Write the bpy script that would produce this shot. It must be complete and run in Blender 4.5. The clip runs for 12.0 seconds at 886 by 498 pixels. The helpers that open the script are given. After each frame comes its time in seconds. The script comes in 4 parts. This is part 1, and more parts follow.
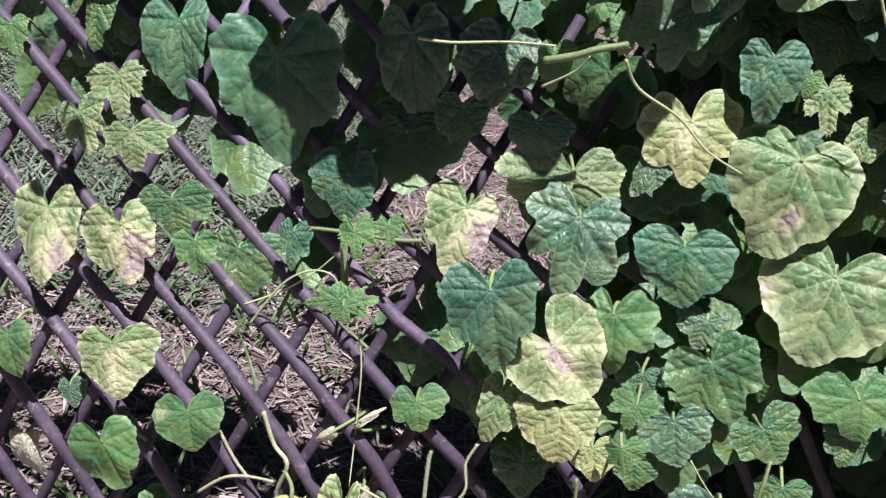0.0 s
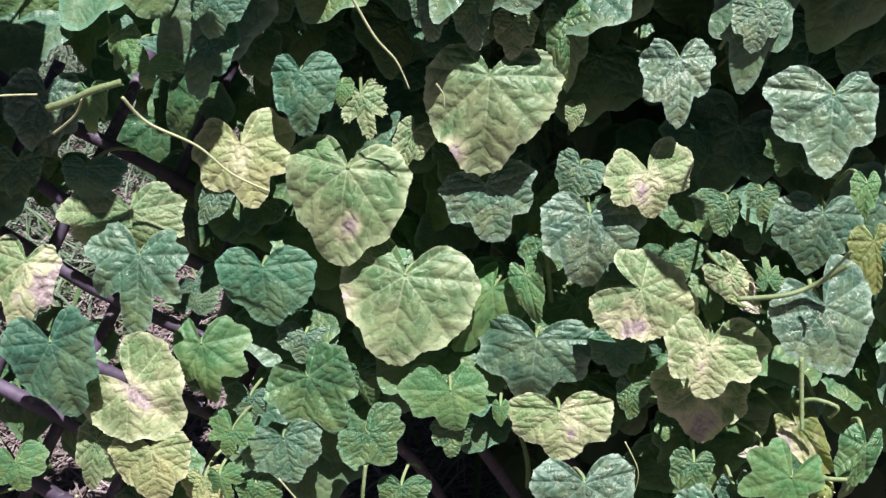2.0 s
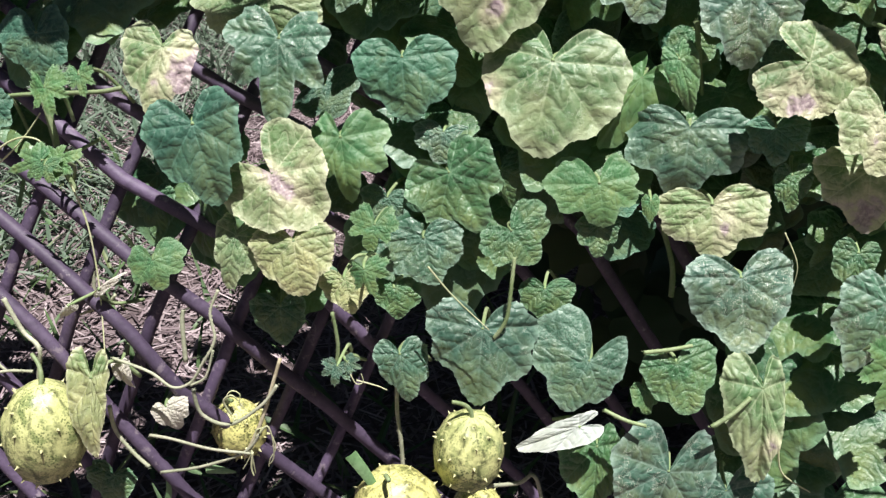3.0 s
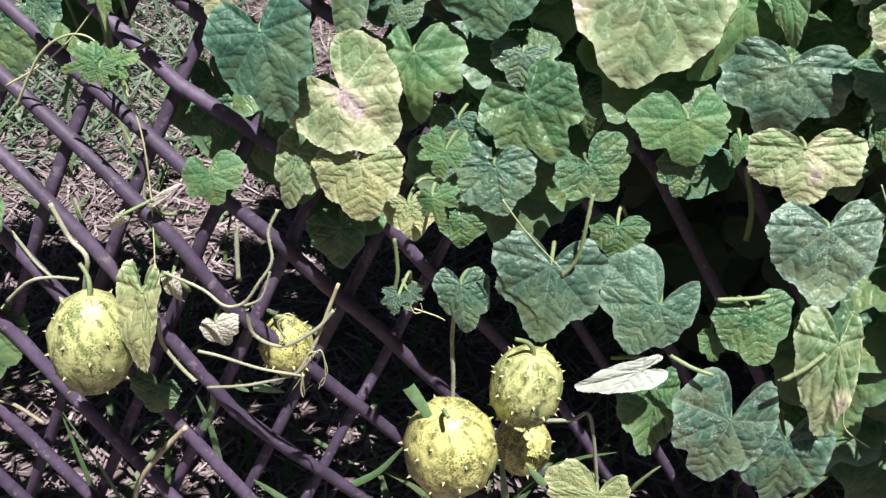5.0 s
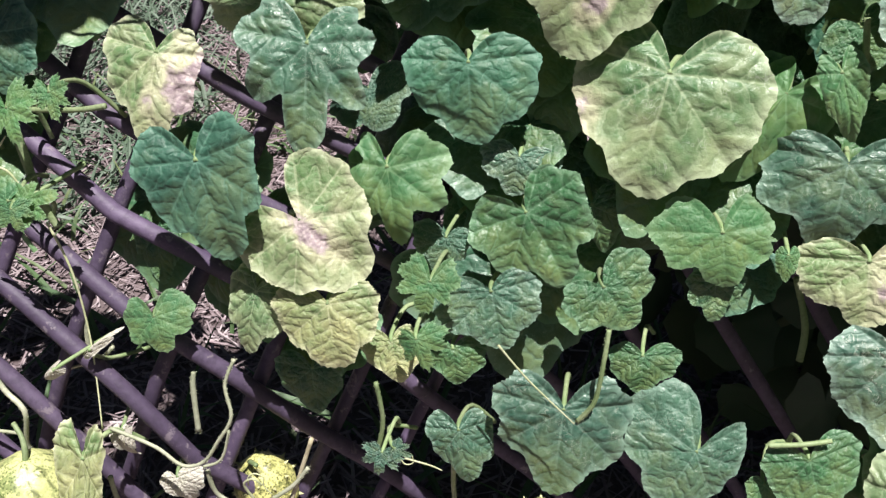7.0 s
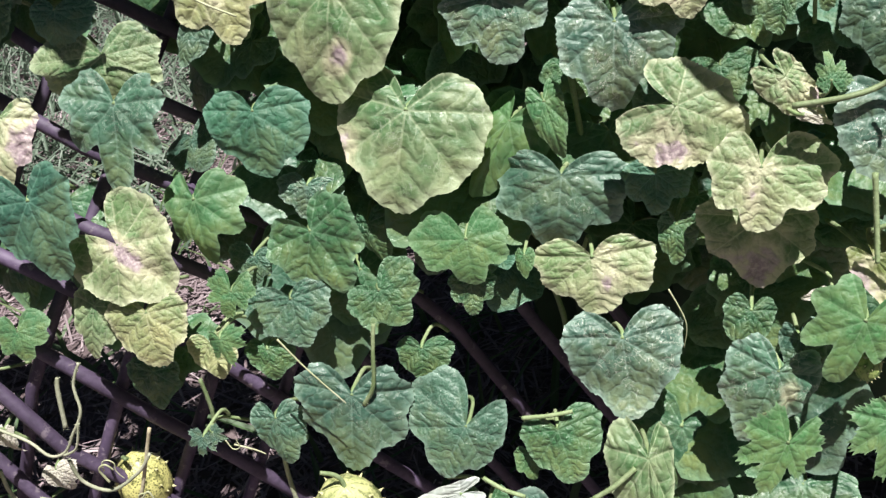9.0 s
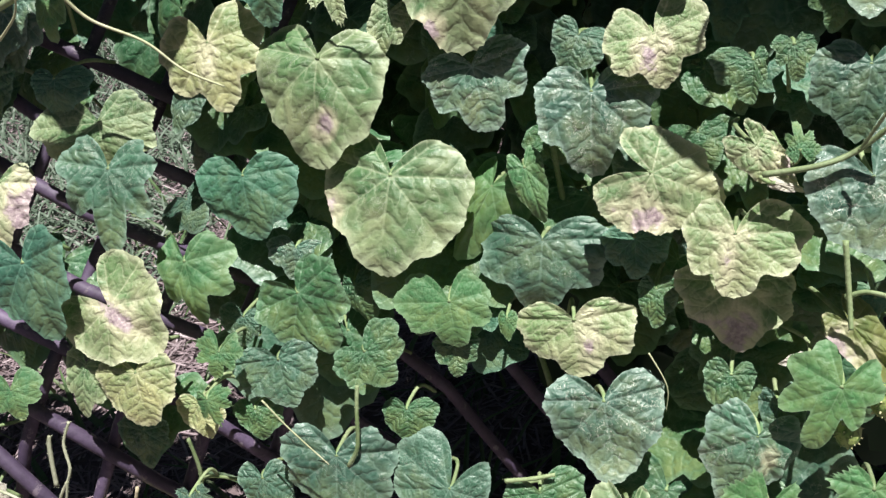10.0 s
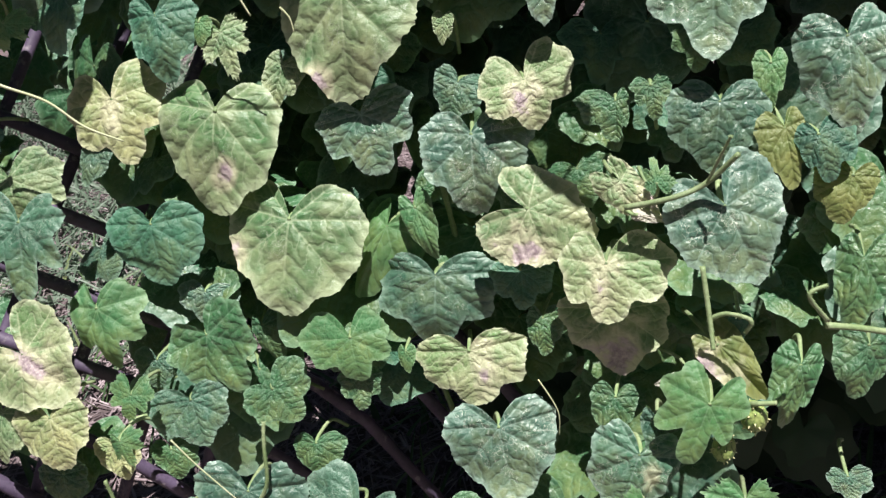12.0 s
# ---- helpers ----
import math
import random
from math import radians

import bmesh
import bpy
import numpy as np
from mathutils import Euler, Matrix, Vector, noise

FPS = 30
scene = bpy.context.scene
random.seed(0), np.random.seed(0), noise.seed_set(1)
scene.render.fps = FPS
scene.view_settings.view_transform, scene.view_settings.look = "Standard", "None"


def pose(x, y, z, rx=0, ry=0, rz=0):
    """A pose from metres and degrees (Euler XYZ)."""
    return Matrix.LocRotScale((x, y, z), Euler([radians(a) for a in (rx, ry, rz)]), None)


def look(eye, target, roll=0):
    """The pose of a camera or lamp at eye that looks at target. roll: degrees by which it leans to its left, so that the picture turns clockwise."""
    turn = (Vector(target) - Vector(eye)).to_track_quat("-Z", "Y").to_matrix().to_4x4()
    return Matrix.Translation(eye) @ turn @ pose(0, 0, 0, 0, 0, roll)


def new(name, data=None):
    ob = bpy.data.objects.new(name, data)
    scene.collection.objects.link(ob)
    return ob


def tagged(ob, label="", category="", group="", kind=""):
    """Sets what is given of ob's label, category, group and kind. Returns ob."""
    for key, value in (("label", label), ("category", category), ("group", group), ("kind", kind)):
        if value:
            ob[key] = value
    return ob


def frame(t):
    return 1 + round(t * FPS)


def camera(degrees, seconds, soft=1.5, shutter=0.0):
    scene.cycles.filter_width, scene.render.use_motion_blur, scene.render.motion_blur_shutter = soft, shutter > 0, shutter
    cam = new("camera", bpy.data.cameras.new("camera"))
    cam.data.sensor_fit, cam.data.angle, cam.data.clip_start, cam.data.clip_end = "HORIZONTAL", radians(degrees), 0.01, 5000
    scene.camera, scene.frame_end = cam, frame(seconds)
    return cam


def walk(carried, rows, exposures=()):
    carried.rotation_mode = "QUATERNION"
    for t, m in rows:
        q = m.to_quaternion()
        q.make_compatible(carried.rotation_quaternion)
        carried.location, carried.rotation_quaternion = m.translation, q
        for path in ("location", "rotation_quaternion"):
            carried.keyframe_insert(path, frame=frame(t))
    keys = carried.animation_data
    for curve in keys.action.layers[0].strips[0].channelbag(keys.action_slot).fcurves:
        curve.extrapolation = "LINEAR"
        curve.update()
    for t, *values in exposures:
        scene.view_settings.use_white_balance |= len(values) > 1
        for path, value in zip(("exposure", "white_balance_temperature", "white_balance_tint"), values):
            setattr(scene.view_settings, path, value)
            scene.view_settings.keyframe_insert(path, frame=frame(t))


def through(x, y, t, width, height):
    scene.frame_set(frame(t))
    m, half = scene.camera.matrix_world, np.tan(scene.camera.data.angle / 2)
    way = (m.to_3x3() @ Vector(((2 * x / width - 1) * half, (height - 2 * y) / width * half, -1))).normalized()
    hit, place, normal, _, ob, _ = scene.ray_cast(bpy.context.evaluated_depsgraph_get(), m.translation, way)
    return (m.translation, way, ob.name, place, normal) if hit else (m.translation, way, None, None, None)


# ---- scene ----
cam = camera(52, 12.0, 1.35)
PATH = [
    (0, look((0.0700, -0.7502, 0.9482), (-0.0246, -0.1249, 0.6481), 6.02)),
    (0.5, look((0.1011, -0.7540, 0.9046), (0.0116, -0.1238, 0.6133), 5.03)),
    (1, look((0.1660, -0.7508, 0.8921), (0.1074, -0.1114, 0.6132), 3.58)),
    (1.5, look((0.2523, -0.7192, 0.9521), (0.2125, -0.0891, 0.6498), 2.08)),
    (2, look((0.3638, -0.7067, 0.9761), (0.3126, -0.0739, 0.6812), -0.78)),
    (2.5, look((0.3746, -0.7239, 0.8980), (0.3100, -0.0916, 0.6046), -3.31)),
    (3, look((0.2689, -0.7497, 0.8376), (0.1979, -0.1291, 0.5217), -2.14)),
    (3.2, look((0.2456, -0.7527, 0.8366), (0.1417, -0.1398, 0.5149), -2.11)),
    (4.8, look((0.1860, -0.7274, 0.8436), (0.1312, -0.1570, 0.4416), 1.86)),
    (5, look((0.2136, -0.7079, 0.8480), (0.1445, -0.1310, 0.4576), 1.06)),
    (5.5, look((0.2314, -0.6535, 0.8382), (0.1519, -0.0783, 0.4473), -0.15)),
    (6, look((0.2072, -0.6024, 0.8345), (0.1478, -0.0297, 0.4364), 0.15)),
    (6.5, look((0.1855, -0.5707, 0.8478), (0.1440, 0.0278, 0.4872), 1.08)),
    (6.7, look((0.1993, -0.5555, 0.8632), (0.1346, 0.0196, 0.4695), -0.28)),
    (8.3, look((0.3887, -0.6184, 0.8594), (0.2312, -0.0491, 0.4837), -7.09)),
    (8.5, look((0.4100, -0.6225, 0.8735), (0.2558, -0.0531, 0.4966), -7.68)),
    (9, look((0.4412, -0.6394, 0.8853), (0.2925, -0.0536, 0.5320), -7.95)),
    (9.5, look((0.4723, -0.6478, 0.8565), (0.2978, -0.0347, 0.5672), -7.50)),
    (10, look((0.4700, -0.6390, 0.8948), (0.3064, -0.0369, 0.5775), -8.19)),
    (10.5, look((0.4803, -0.6596, 0.8979), (0.3282, -0.0591, 0.5720), -7.85)),
    (11, look((0.4996, -0.6643, 0.8888), (0.3406, -0.0589, 0.5754), -7.98)),
    (11.5, look((0.5140, -0.6670, 0.8875), (0.3531, -0.0508, 0.5969), -8.12)),
    (12, look((0.5368, -0.6567, 0.9019), (0.3911, -0.0388, 0.6071), -9.41)),
]
walk(cam, PATH)

# ---- sky, sun, exposure ----
SUN_ELEVATION, SUN_TURN = 72.0, 36.0        # degrees; turned to the right of the camera's side
world = bpy.data.worlds.new("sky")
scene.world = world
world.use_nodes = True
wn = world.node_tree
sky = wn.nodes.new("ShaderNodeTexSky")
sky.sky_type = "NISHITA"
sky.sun_disc = False
sky.sun_elevation = radians(SUN_ELEVATION)
sky.sun_rotation = radians(180 - SUN_TURN)
wn.nodes["Background"].inputs["Strength"].default_value = 0.012
wn.links.new(sky.outputs[0], wn.nodes["Background"].inputs["Color"])
sun_data = bpy.data.lights.new("sun", "SUN")
sun_data.energy, sun_data.angle, sun_data.color = 5.0, radians(0.53), (1.0, 0.975, 0.93)
sun = new("sun", sun_data)
st, se = radians(SUN_TURN), radians(SUN_ELEVATION)
sun.matrix_world = look((3 * math.sin(st) * math.cos(se), -3 * math.cos(st) * math.cos(se), 3 * math.sin(se)), (0, 0, 0))
scene.view_settings.exposure = 0.69

# ---- materials ----


def nodes_of(name):
    mat = bpy.data.materials.new(name)
    mat.use_nodes = True
    nt = mat.node_tree
    return mat, nt, nt.nodes["Principled BSDF"]


def node(nt, kind, **values):
    n = nt.nodes.new(kind)
    for key, value in values.items():
        if key in n.inputs:
            n.inputs[key].default_value = value
    return n


def math_node(nt, op, a, b=None, c=None, clamp=False):
    n = nt.nodes.new("ShaderNodeMath")
    n.operation, n.use_clamp = op, clamp
    for slot, v in zip(n.inputs, (a, b, c)):
        if v is None:
            continue
        if isinstance(v, (int, float)):
            slot.default_value = v
        else:
            nt.links.new(v, slot)
    return n.outputs[0]


def span(nt, v, lo, hi, a=0.0, b=1.0, smooth=True):
    n = nt.nodes.new("ShaderNodeMapRange")
    n.interpolation_type = "SMOOTHSTEP" if smooth else "LINEAR"
    for key, x in (("From Min", lo), ("From Max", hi), ("To Min", a), ("To Max", b)):
        n.inputs[key].default_value = x
    nt.links.new(v, n.inputs["Value"])
    return n.outputs[0]


def mix(nt, fac, a, b, mode="MIX"):
    n = nt.nodes.new("ShaderNodeMix")
    n.data_type, n.blend_type = "RGBA", mode
    for slot, v in ((n.inputs[0], fac), (n.inputs[6], a), (n.inputs[7], b)):
        if isinstance(v, (int, float)):
            slot.default_value = v
        elif isinstance(v, tuple):
            slot.default_value = (*v, 1.0)
        else:
            nt.links.new(v, slot)
    return n.outputs[2]


def noise_of(nt, vec, scale, detail=3.0, rough=0.55):
    n = node(nt, "ShaderNodeTexNoise", Scale=scale, Detail=detail, Roughness=rough)
    if vec is not None:
        nt.links.new(vec, n.inputs["Vector"])
    return n.outputs["Fac"]


def bump(nt, height, strength, distance):
    n = node(nt, "ShaderNodeBump", Strength=strength, Distance=distance)
    nt.links.new(height, n.inputs["Height"])
    return n.outputs[0]


def leaf_material(name, green, pale, yellow, amount, mines=0.0, rough=0.5, through=0.18, pucker=1.0):
    """Blade of a leaf: palmate and side veins, puckered cells, yellowing, dead patches and pale mined trails."""
    mat, nt, bsdf = nodes_of(name)
    uv = nt.nodes.new("ShaderNodeUVMap")
    uv.uv_map = "blade"
    rib = nt.nodes.new("ShaderNodeUVMap")
    rib.uv_map = "rib"
    wear = nt.nodes.new("ShaderNodeVertexColor")
    wear.layer_name = "wear"
    info = nt.nodes.new("ShaderNodeObjectInfo")
    part_rib = nt.nodes.new("ShaderNodeSeparateXYZ")
    nt.links.new(rib.outputs[0], part_rib.inputs[0])
    part_wear = nt.nodes.new("ShaderNodeSeparateColor")
    nt.links.new(wear.outputs[0], part_wear.inputs[0])
    shift = nt.nodes.new("ShaderNodeVectorMath")
    shift.operation = "ADD"
    nt.links.new(uv.outputs[0], shift.inputs[0])
    rnd = math_node(nt, "MULTIPLY", info.outputs["Random"], 37.0)
    comb = nt.nodes.new("ShaderNodeCombineXYZ")
    nt.links.new(rnd, comb.inputs[0])
    nt.links.new(rnd, comb.inputs[2])
    nt.links.new(comb.outputs[0], shift.inputs[1])
    vec = shift.outputs[0]
    wob = noise_of(nt, vec, 7.0, 2.0)
    # veins
    d = math_node(nt, "ADD", part_rib.outputs[0], math_node(nt, "MULTIPLY", math_node(nt, "SUBTRACT", wob, 0.5), 0.02))
    main = span(nt, math_node(nt, "ABSOLUTE", d), 0.003, 0.018, 1.0, 0.0)
    s = math_node(nt, "ADD", part_rib.outputs[1], math_node(nt, "MULTIPLY", math_node(nt, "SUBTRACT", wob, 0.5), 1.3))
    tri = math_node(nt, "PINGPONG", s, 0.5)
    side = span(nt, tri, 0.02, 0.11, 1.0, 0.0)
    swell = span(nt, tri, 0.0, 0.35, 0.0, 1.0)
    cell = node(nt, "ShaderNodeTexVoronoi", Scale=9.0)
    cell.feature = "DISTANCE_TO_EDGE"
    nt.links.new(vec, cell.inputs["Vector"])
    net = span(nt, cell.outputs["Distance"], 0.0, 0.30, 0.0, 1.0)
    fine = node(nt, "ShaderNodeTexVoronoi", Scale=42.0)
    fine.feature = "DISTANCE_TO_EDGE"
    nt.links.new(vec, fine.inputs["Vector"])
    fine_net = span(nt, fine.outputs["Distance"], 0.0, 0.2, 0.0, 1.0)
    # colour
    broad = noise_of(nt, vec, 2.6, 3.0)
    small = noise_of(nt, vec, 22.0, 3.0, 0.65)
    col = mix(nt, span(nt, broad, 0.3, 0.7), green, tuple(0.72 * v for v in green))
    col = mix(nt, math_node(nt, "MULTIPLY", span(nt, small, 0.42, 0.75), 0.14), col, pale)
    tone = math_node(nt, "ADD", math_node(nt, "MULTIPLY", info.outputs["Random"], 0.35), 0.82)
    hsv = node(nt, "ShaderNodeHueSaturation")
    nt.links.new(tone, hsv.inputs["Value"])
    nt.links.new(span(nt, info.outputs["Random"], 0, 1, 0.515, 0.485, False), hsv.inputs["Hue"])
    nt.links.new(col, hsv.inputs["Color"])
    col = hsv.outputs[0]
    fade = math_node(nt, "ADD", math_node(nt, "MULTIPLY", part_wear.outputs[0], 0.95), amount)
    fade = math_node(nt, "ADD", fade, math_node(nt, "MULTIPLY", math_node(nt, "SUBTRACT", broad, 0.5), 1.4), clamp=True)
    between = math_node(nt, "MULTIPLY", fade, span(nt, tri, 0.0, 0.2, 0.75, 1.0), clamp=True)
    col = mix(nt, between, col, yellow)
    col = mix(nt, math_node(nt, "MULTIPLY", math_node(nt, "SUBTRACT", 1.0, net), 0.13), col, pale)
    col = mix(nt, math_node(nt, "MULTIPLY", side, 0.24), col, pale)
    col = mix(nt, math_node(nt, "MULTIPLY", main, 0.33), col, tuple(min(1, 1.15 * v) for v in pale))
    col = mix(nt, math_node(nt, "MULTIPLY", part_wear.outputs[2], 0.75), col, pale)
    # pale trails and scabs
    trail = node(nt, "ShaderNodeTexVoronoi", Scale=4.5)
    trail.feature = "DISTANCE_TO_EDGE"
    bend = nt.nodes.new("ShaderNodeVectorMath")
    bend.operation = "ADD"
    twist = node(nt, "ShaderNodeTexNoise", Scale=6.0, Detail=2.0)
    nt.links.new(vec, twist.inputs["Vector"])
    nt.links.new(vec, bend.inputs[0])
    nt.links.new(twist.outputs["Color"], bend.inputs[1])
    nt.links.new(bend.outputs[0], trail.inputs["Vector"])
    line = span(nt, trail.outputs["Distance"], 0.006, 0.03, 1.0, 0.0)
    here = span(nt, noise_of(nt, vec, 3.1, 2.0), 0.50, 0.62)
    scab = math_node(nt, "MULTIPLY", span(nt, noise_of(nt, vec, 11.0, 4.0, 0.7), 0.57, 0.68), span(nt, noise_of(nt, vec, 2.3, 1.0), 0.46, 0.62))
    mined = math_node(nt, "MAXIMUM", math_node(nt, "MULTIPLY", line, here), math_node(nt, "MULTIPLY", scab, 0.45))
    col = mix(nt, math_node(nt, "MULTIPLY", mined, mines), col, (0.62, 0.66, 0.56))
    # dead tissue
    dead_raw = math_node(nt, "ADD", part_wear.outputs[1], math_node(nt, "MULTIPLY", math_node(nt, "SUBTRACT", noise_of(nt, vec, 6.5, 4.0, 0.65), 0.5), 0.75))
    rim = span(nt, dead_raw, 0.30, 0.75)
    dead = span(nt, dead_raw, 0.72, 0.92)
    col = mix(nt, math_node(nt, "MULTIPLY", rim, 0.75), col, (0.74, 0.70, 0.48))
    ash = mix(nt, span(nt, noise_of(nt, vec, 13.0, 4.0), 0.38, 0.62), (0.36, 0.25, 0.31), (0.62, 0.50, 0.52))
    col = mix(nt, math_node(nt, "MULTIPLY", dead, 0.9), col, ash)
    nt.links.new(col, bsdf.inputs["Base Color"])
    # relief
    h = math_node(nt, "MULTIPLY", swell, 0.30)
    h = math_node(nt, "ADD", h, math_node(nt, "MULTIPLY", net, 0.17))
    h = math_node(nt, "ADD", h, math_node(nt, "MULTIPLY", fine_net, 0.05))
    h = math_node(nt, "ADD", h, math_node(nt, "MULTIPLY", small, 0.05))
    nrm = bump(nt, h, 0.66, 0.0022 * pucker)
    nt.links.new(nrm, bsdf.inputs["Normal"])
    bsdf.inputs["Specular IOR Level"].default_value = 0.62
    nt.links.new(span(nt, small, 0.3, 0.7, rough - 0.12, rough + 0.08), bsdf.inputs["Roughness"])
    trans = nt.nodes.new("ShaderNodeBsdfTranslucent")
    nt.links.new(mix(nt, 1.0, col, (0.95, 1.0, 0.45), "MULTIPLY"), trans.inputs["Color"])
    nt.links.new(nrm, trans.inputs["Normal"])
    both = nt.nodes.new("ShaderNodeMixShader")
    both.inputs[0].default_value = through
    nt.links.new(bsdf.outputs[0], both.inputs[1])
    nt.links.new(trans.outputs[0], both.inputs[2])
    nt.links.new(both.outputs[0], nt.nodes["Material Output"].inputs["Surface"])
    return mat


LEAF = {
    "G": leaf_material("leaf_green", (0.043, 0.140, 0.058), (0.21, 0.36, 0.22), (0.26, 0.33, 0.12), -0.14, 0.15, 0.42),
    "B": leaf_material("leaf_grey_green", (0.056, 0.146, 0.092), (0.26, 0.39, 0.31), (0.24, 0.31, 0.14), -0.22, 0.35, 0.40),
    "T": leaf_material("leaf_blue_green", (0.041, 0.142, 0.084), (0.17, 0.34, 0.25), (0.22, 0.31, 0.14), -0.22, 0.05, 0.54, 0.18, 0.9),
    "W": leaf_material("leaf_mined", (0.068, 0.172, 0.108), (0.36, 0.50, 0.42), (0.28, 0.33, 0.16), -0.16, 0.95, 0.40),
    "Y": leaf_material("leaf_yellow", (0.16, 0.26, 0.09), (0.70, 0.70, 0.46), (0.62, 0.60, 0.29), 0.06, 0.15),
    "Z": leaf_material("leaf_yellowing", (0.098, 0.215, 0.080), (0.54, 0.62, 0.40), (0.52, 0.56, 0.30), -0.14, 0.35),
    "P": leaf_material("leaf_blotched", (0.15, 0.28, 0.10), (0.68, 0.70, 0.48), (0.58, 0.58, 0.33), -0.10, 0.20),
    "L": leaf_material("leaf_young", (0.075, 0.225, 0.085), (0.26, 0.42, 0.23), (0.26, 0.35, 0.12), -0.08, 0.02, 0.54, 0.25, 0.5),
    "O": leaf_material("leaf_olive", (0.11, 0.18, 0.050), (0.34, 0.38, 0.17), (0.33, 0.34, 0.11), 0.10, 0.02, 0.55, 0.30, 0.6),
    "V": leaf_material("leaf_pale_back", (0.50, 0.56, 0.52), (0.66, 0.70, 0.66), (0.56, 0.58, 0.50), 0.0, 0.1, 0.5, 0.15, 0.5),
    "X": leaf_material("leaf_withered", (0.60, 0.58, 0.46), (0.80, 0.77, 0.70), (0.74, 0.68, 0.60), 0.35, 0.3, 0.75, 0.2),
}


def plain_material(name, a, b, scale, rough, relief=0.3, depth=0.001, through=0.0, spots=None):
    """A plain surface with variation at two scales and fine relief."""
    mat, nt, bsdf = nodes_of(name)
    co = nt.nodes.new("ShaderNodeTexCoord").outputs["Object"]
    info = nt.nodes.new("ShaderNodeObjectInfo")
    big, small = noise_of(nt, co, scale, 3.0), noise_of(nt, co, scale * 7, 4.0, 0.65)
    col = mix(nt, span(nt, big, 0.3, 0.7), a, b)
    col = mix(nt, math_node(nt, "MULTIPLY", span(nt, small, 0.4, 0.7), 0.5), col, tuple(0.55 * v for v in a))
    if spots:
        col = mix(nt, span(nt, noise_of(nt, co, scale * 3, 5.0, 0.7), 0.58, 0.66), col, spots)
    hsv = node(nt, "ShaderNodeHueSaturation")
    nt.links.new(span(nt, info.outputs["Random"], 0, 1, 0.8, 1.2, False), hsv.inputs["Value"])
    nt.links.new(col, hsv.inputs["Color"])
    nt.links.new(hsv.outputs[0], bsdf.inputs["Base Color"])
    nrm = bump(nt, small, relief, depth)
    nt.links.new(nrm, bsdf.inputs["Normal"])
    bsdf.inputs["Roughness"].default_value = rough
    if through:
        trans = nt.nodes.new("ShaderNodeBsdfTranslucent")
        nt.links.new(hsv.outputs[0], trans.inputs["Color"])
        both = nt.nodes.new("ShaderNodeMixShader")
        both.inputs[0].default_value = through
        nt.links.new(bsdf.outputs[0], both.inputs[1])
        nt.links.new(trans.outputs[0], both.inputs[2])
        nt.links.new(both.outputs[0], nt.nodes["Material Output"].inputs["Surface"])
    return mat


def island_material(name, colours, rough, through=0.0):
    """Loose bits in one mesh, each with a shade of its own."""
    mat, nt, bsdf = nodes_of(name)
    geo = nt.nodes.new("ShaderNodeNewGeometry")
    ramp = nt.nodes.new("ShaderNodeValToRGB")
    while len(ramp.color_ramp.elements) < len(colours):
        ramp.color_ramp.elements.new(0.5)
    for i, (e, c) in enumerate(zip(ramp.color_ramp.elements, colours)):
        e.position, e.color = i / (len(colours) - 1), (*c, 1.0)
    nt.links.new(geo.outputs["Random Per Island"], ramp.inputs[0])
    co = nt.nodes.new("ShaderNodeTexCoord").outputs["Object"]
    col = mix(nt, math_node(nt, "MULTIPLY", noise_of(nt, co, 300.0), 0.5), ramp.outputs[0], (0.08, 0.06, 0.05))
    nt.links.new(col, bsdf.inputs["Base Color"])
    bsdf.inputs["Roughness"].default_value = rough
    if through:
        trans = nt.nodes.new("ShaderNodeBsdfTranslucent")
        nt.links.new(col, trans.inputs["Color"])
        both = nt.nodes.new("ShaderNodeMixShader")
        both.inputs[0].default_value = through
        nt.links.new(bsdf.outputs[0], both.inputs[1])
        nt.links.new(trans.outputs[0], both.inputs[2])
        nt.links.new(both.outputs[0], nt.nodes["Material Output"].inputs["Surface"])
    return mat


STEM = plain_material("stem_green", (0.20, 0.28, 0.12), (0.30, 0.36, 0.20), 60, 0.55, 0.4)
PETIOLE = plain_material("petiole_pale", (0.18, 0.27, 0.11), (0.32, 0.38, 0.21), 60, 0.55, 0.4)
TENDRIL = plain_material("tendril_pale", (0.50, 0.54, 0.30), (0.60, 0.60, 0.40), 50, 0.5, 0.2)
HAIRY = plain_material("runner_pale", (0.36, 0.38, 0.26), (0.50, 0.50, 0.38), 60, 0.6, 0.4)
DRY = plain_material("dry_stem", (0.42, 0.36, 0.24), (0.58, 0.52, 0.38), 50, 0.75, 0.5)
WITHERED = plain_material("withered_leaf", (0.58, 0.55, 0.46), (0.74, 0.72, 0.64), 40, 0.8, 0.6, 0.002, 0.2)
ROD = plain_material("rod_stained_wood", (0.078, 0.055, 0.100), (0.130, 0.094, 0.160), 25, 0.60, 0.5, 0.001, 0.0, (0.21, 0.17, 0.21))
SOIL = plain_material("soil", (0.105, 0.076, 0.080), (0.17, 0.128, 0.132), 9, 0.95, 0.9, 0.01)
WEED = island_material("weed_blades", ((0.07, 0.13, 0.08), (0.17, 0.25, 0.18), (0.11, 0.18, 0.12), (0.28, 0.35, 0.28)), 0.5, 0.2)
STRAW = island_material("straw", ((0.09, 0.062, 0.075), (0.40, 0.31, 0.34), (0.20, 0.148, 0.165), (0.60, 0.50, 0.53)), 0.8)
GRASS = island_material("grass_blades", ((0.07, 0.15, 0.05), (0.12, 0.22, 0.08), (0.10, 0.19, 0.09), (0.22, 0.28, 0.12)), 0.5, 0.25)

# ---- building helpers ----


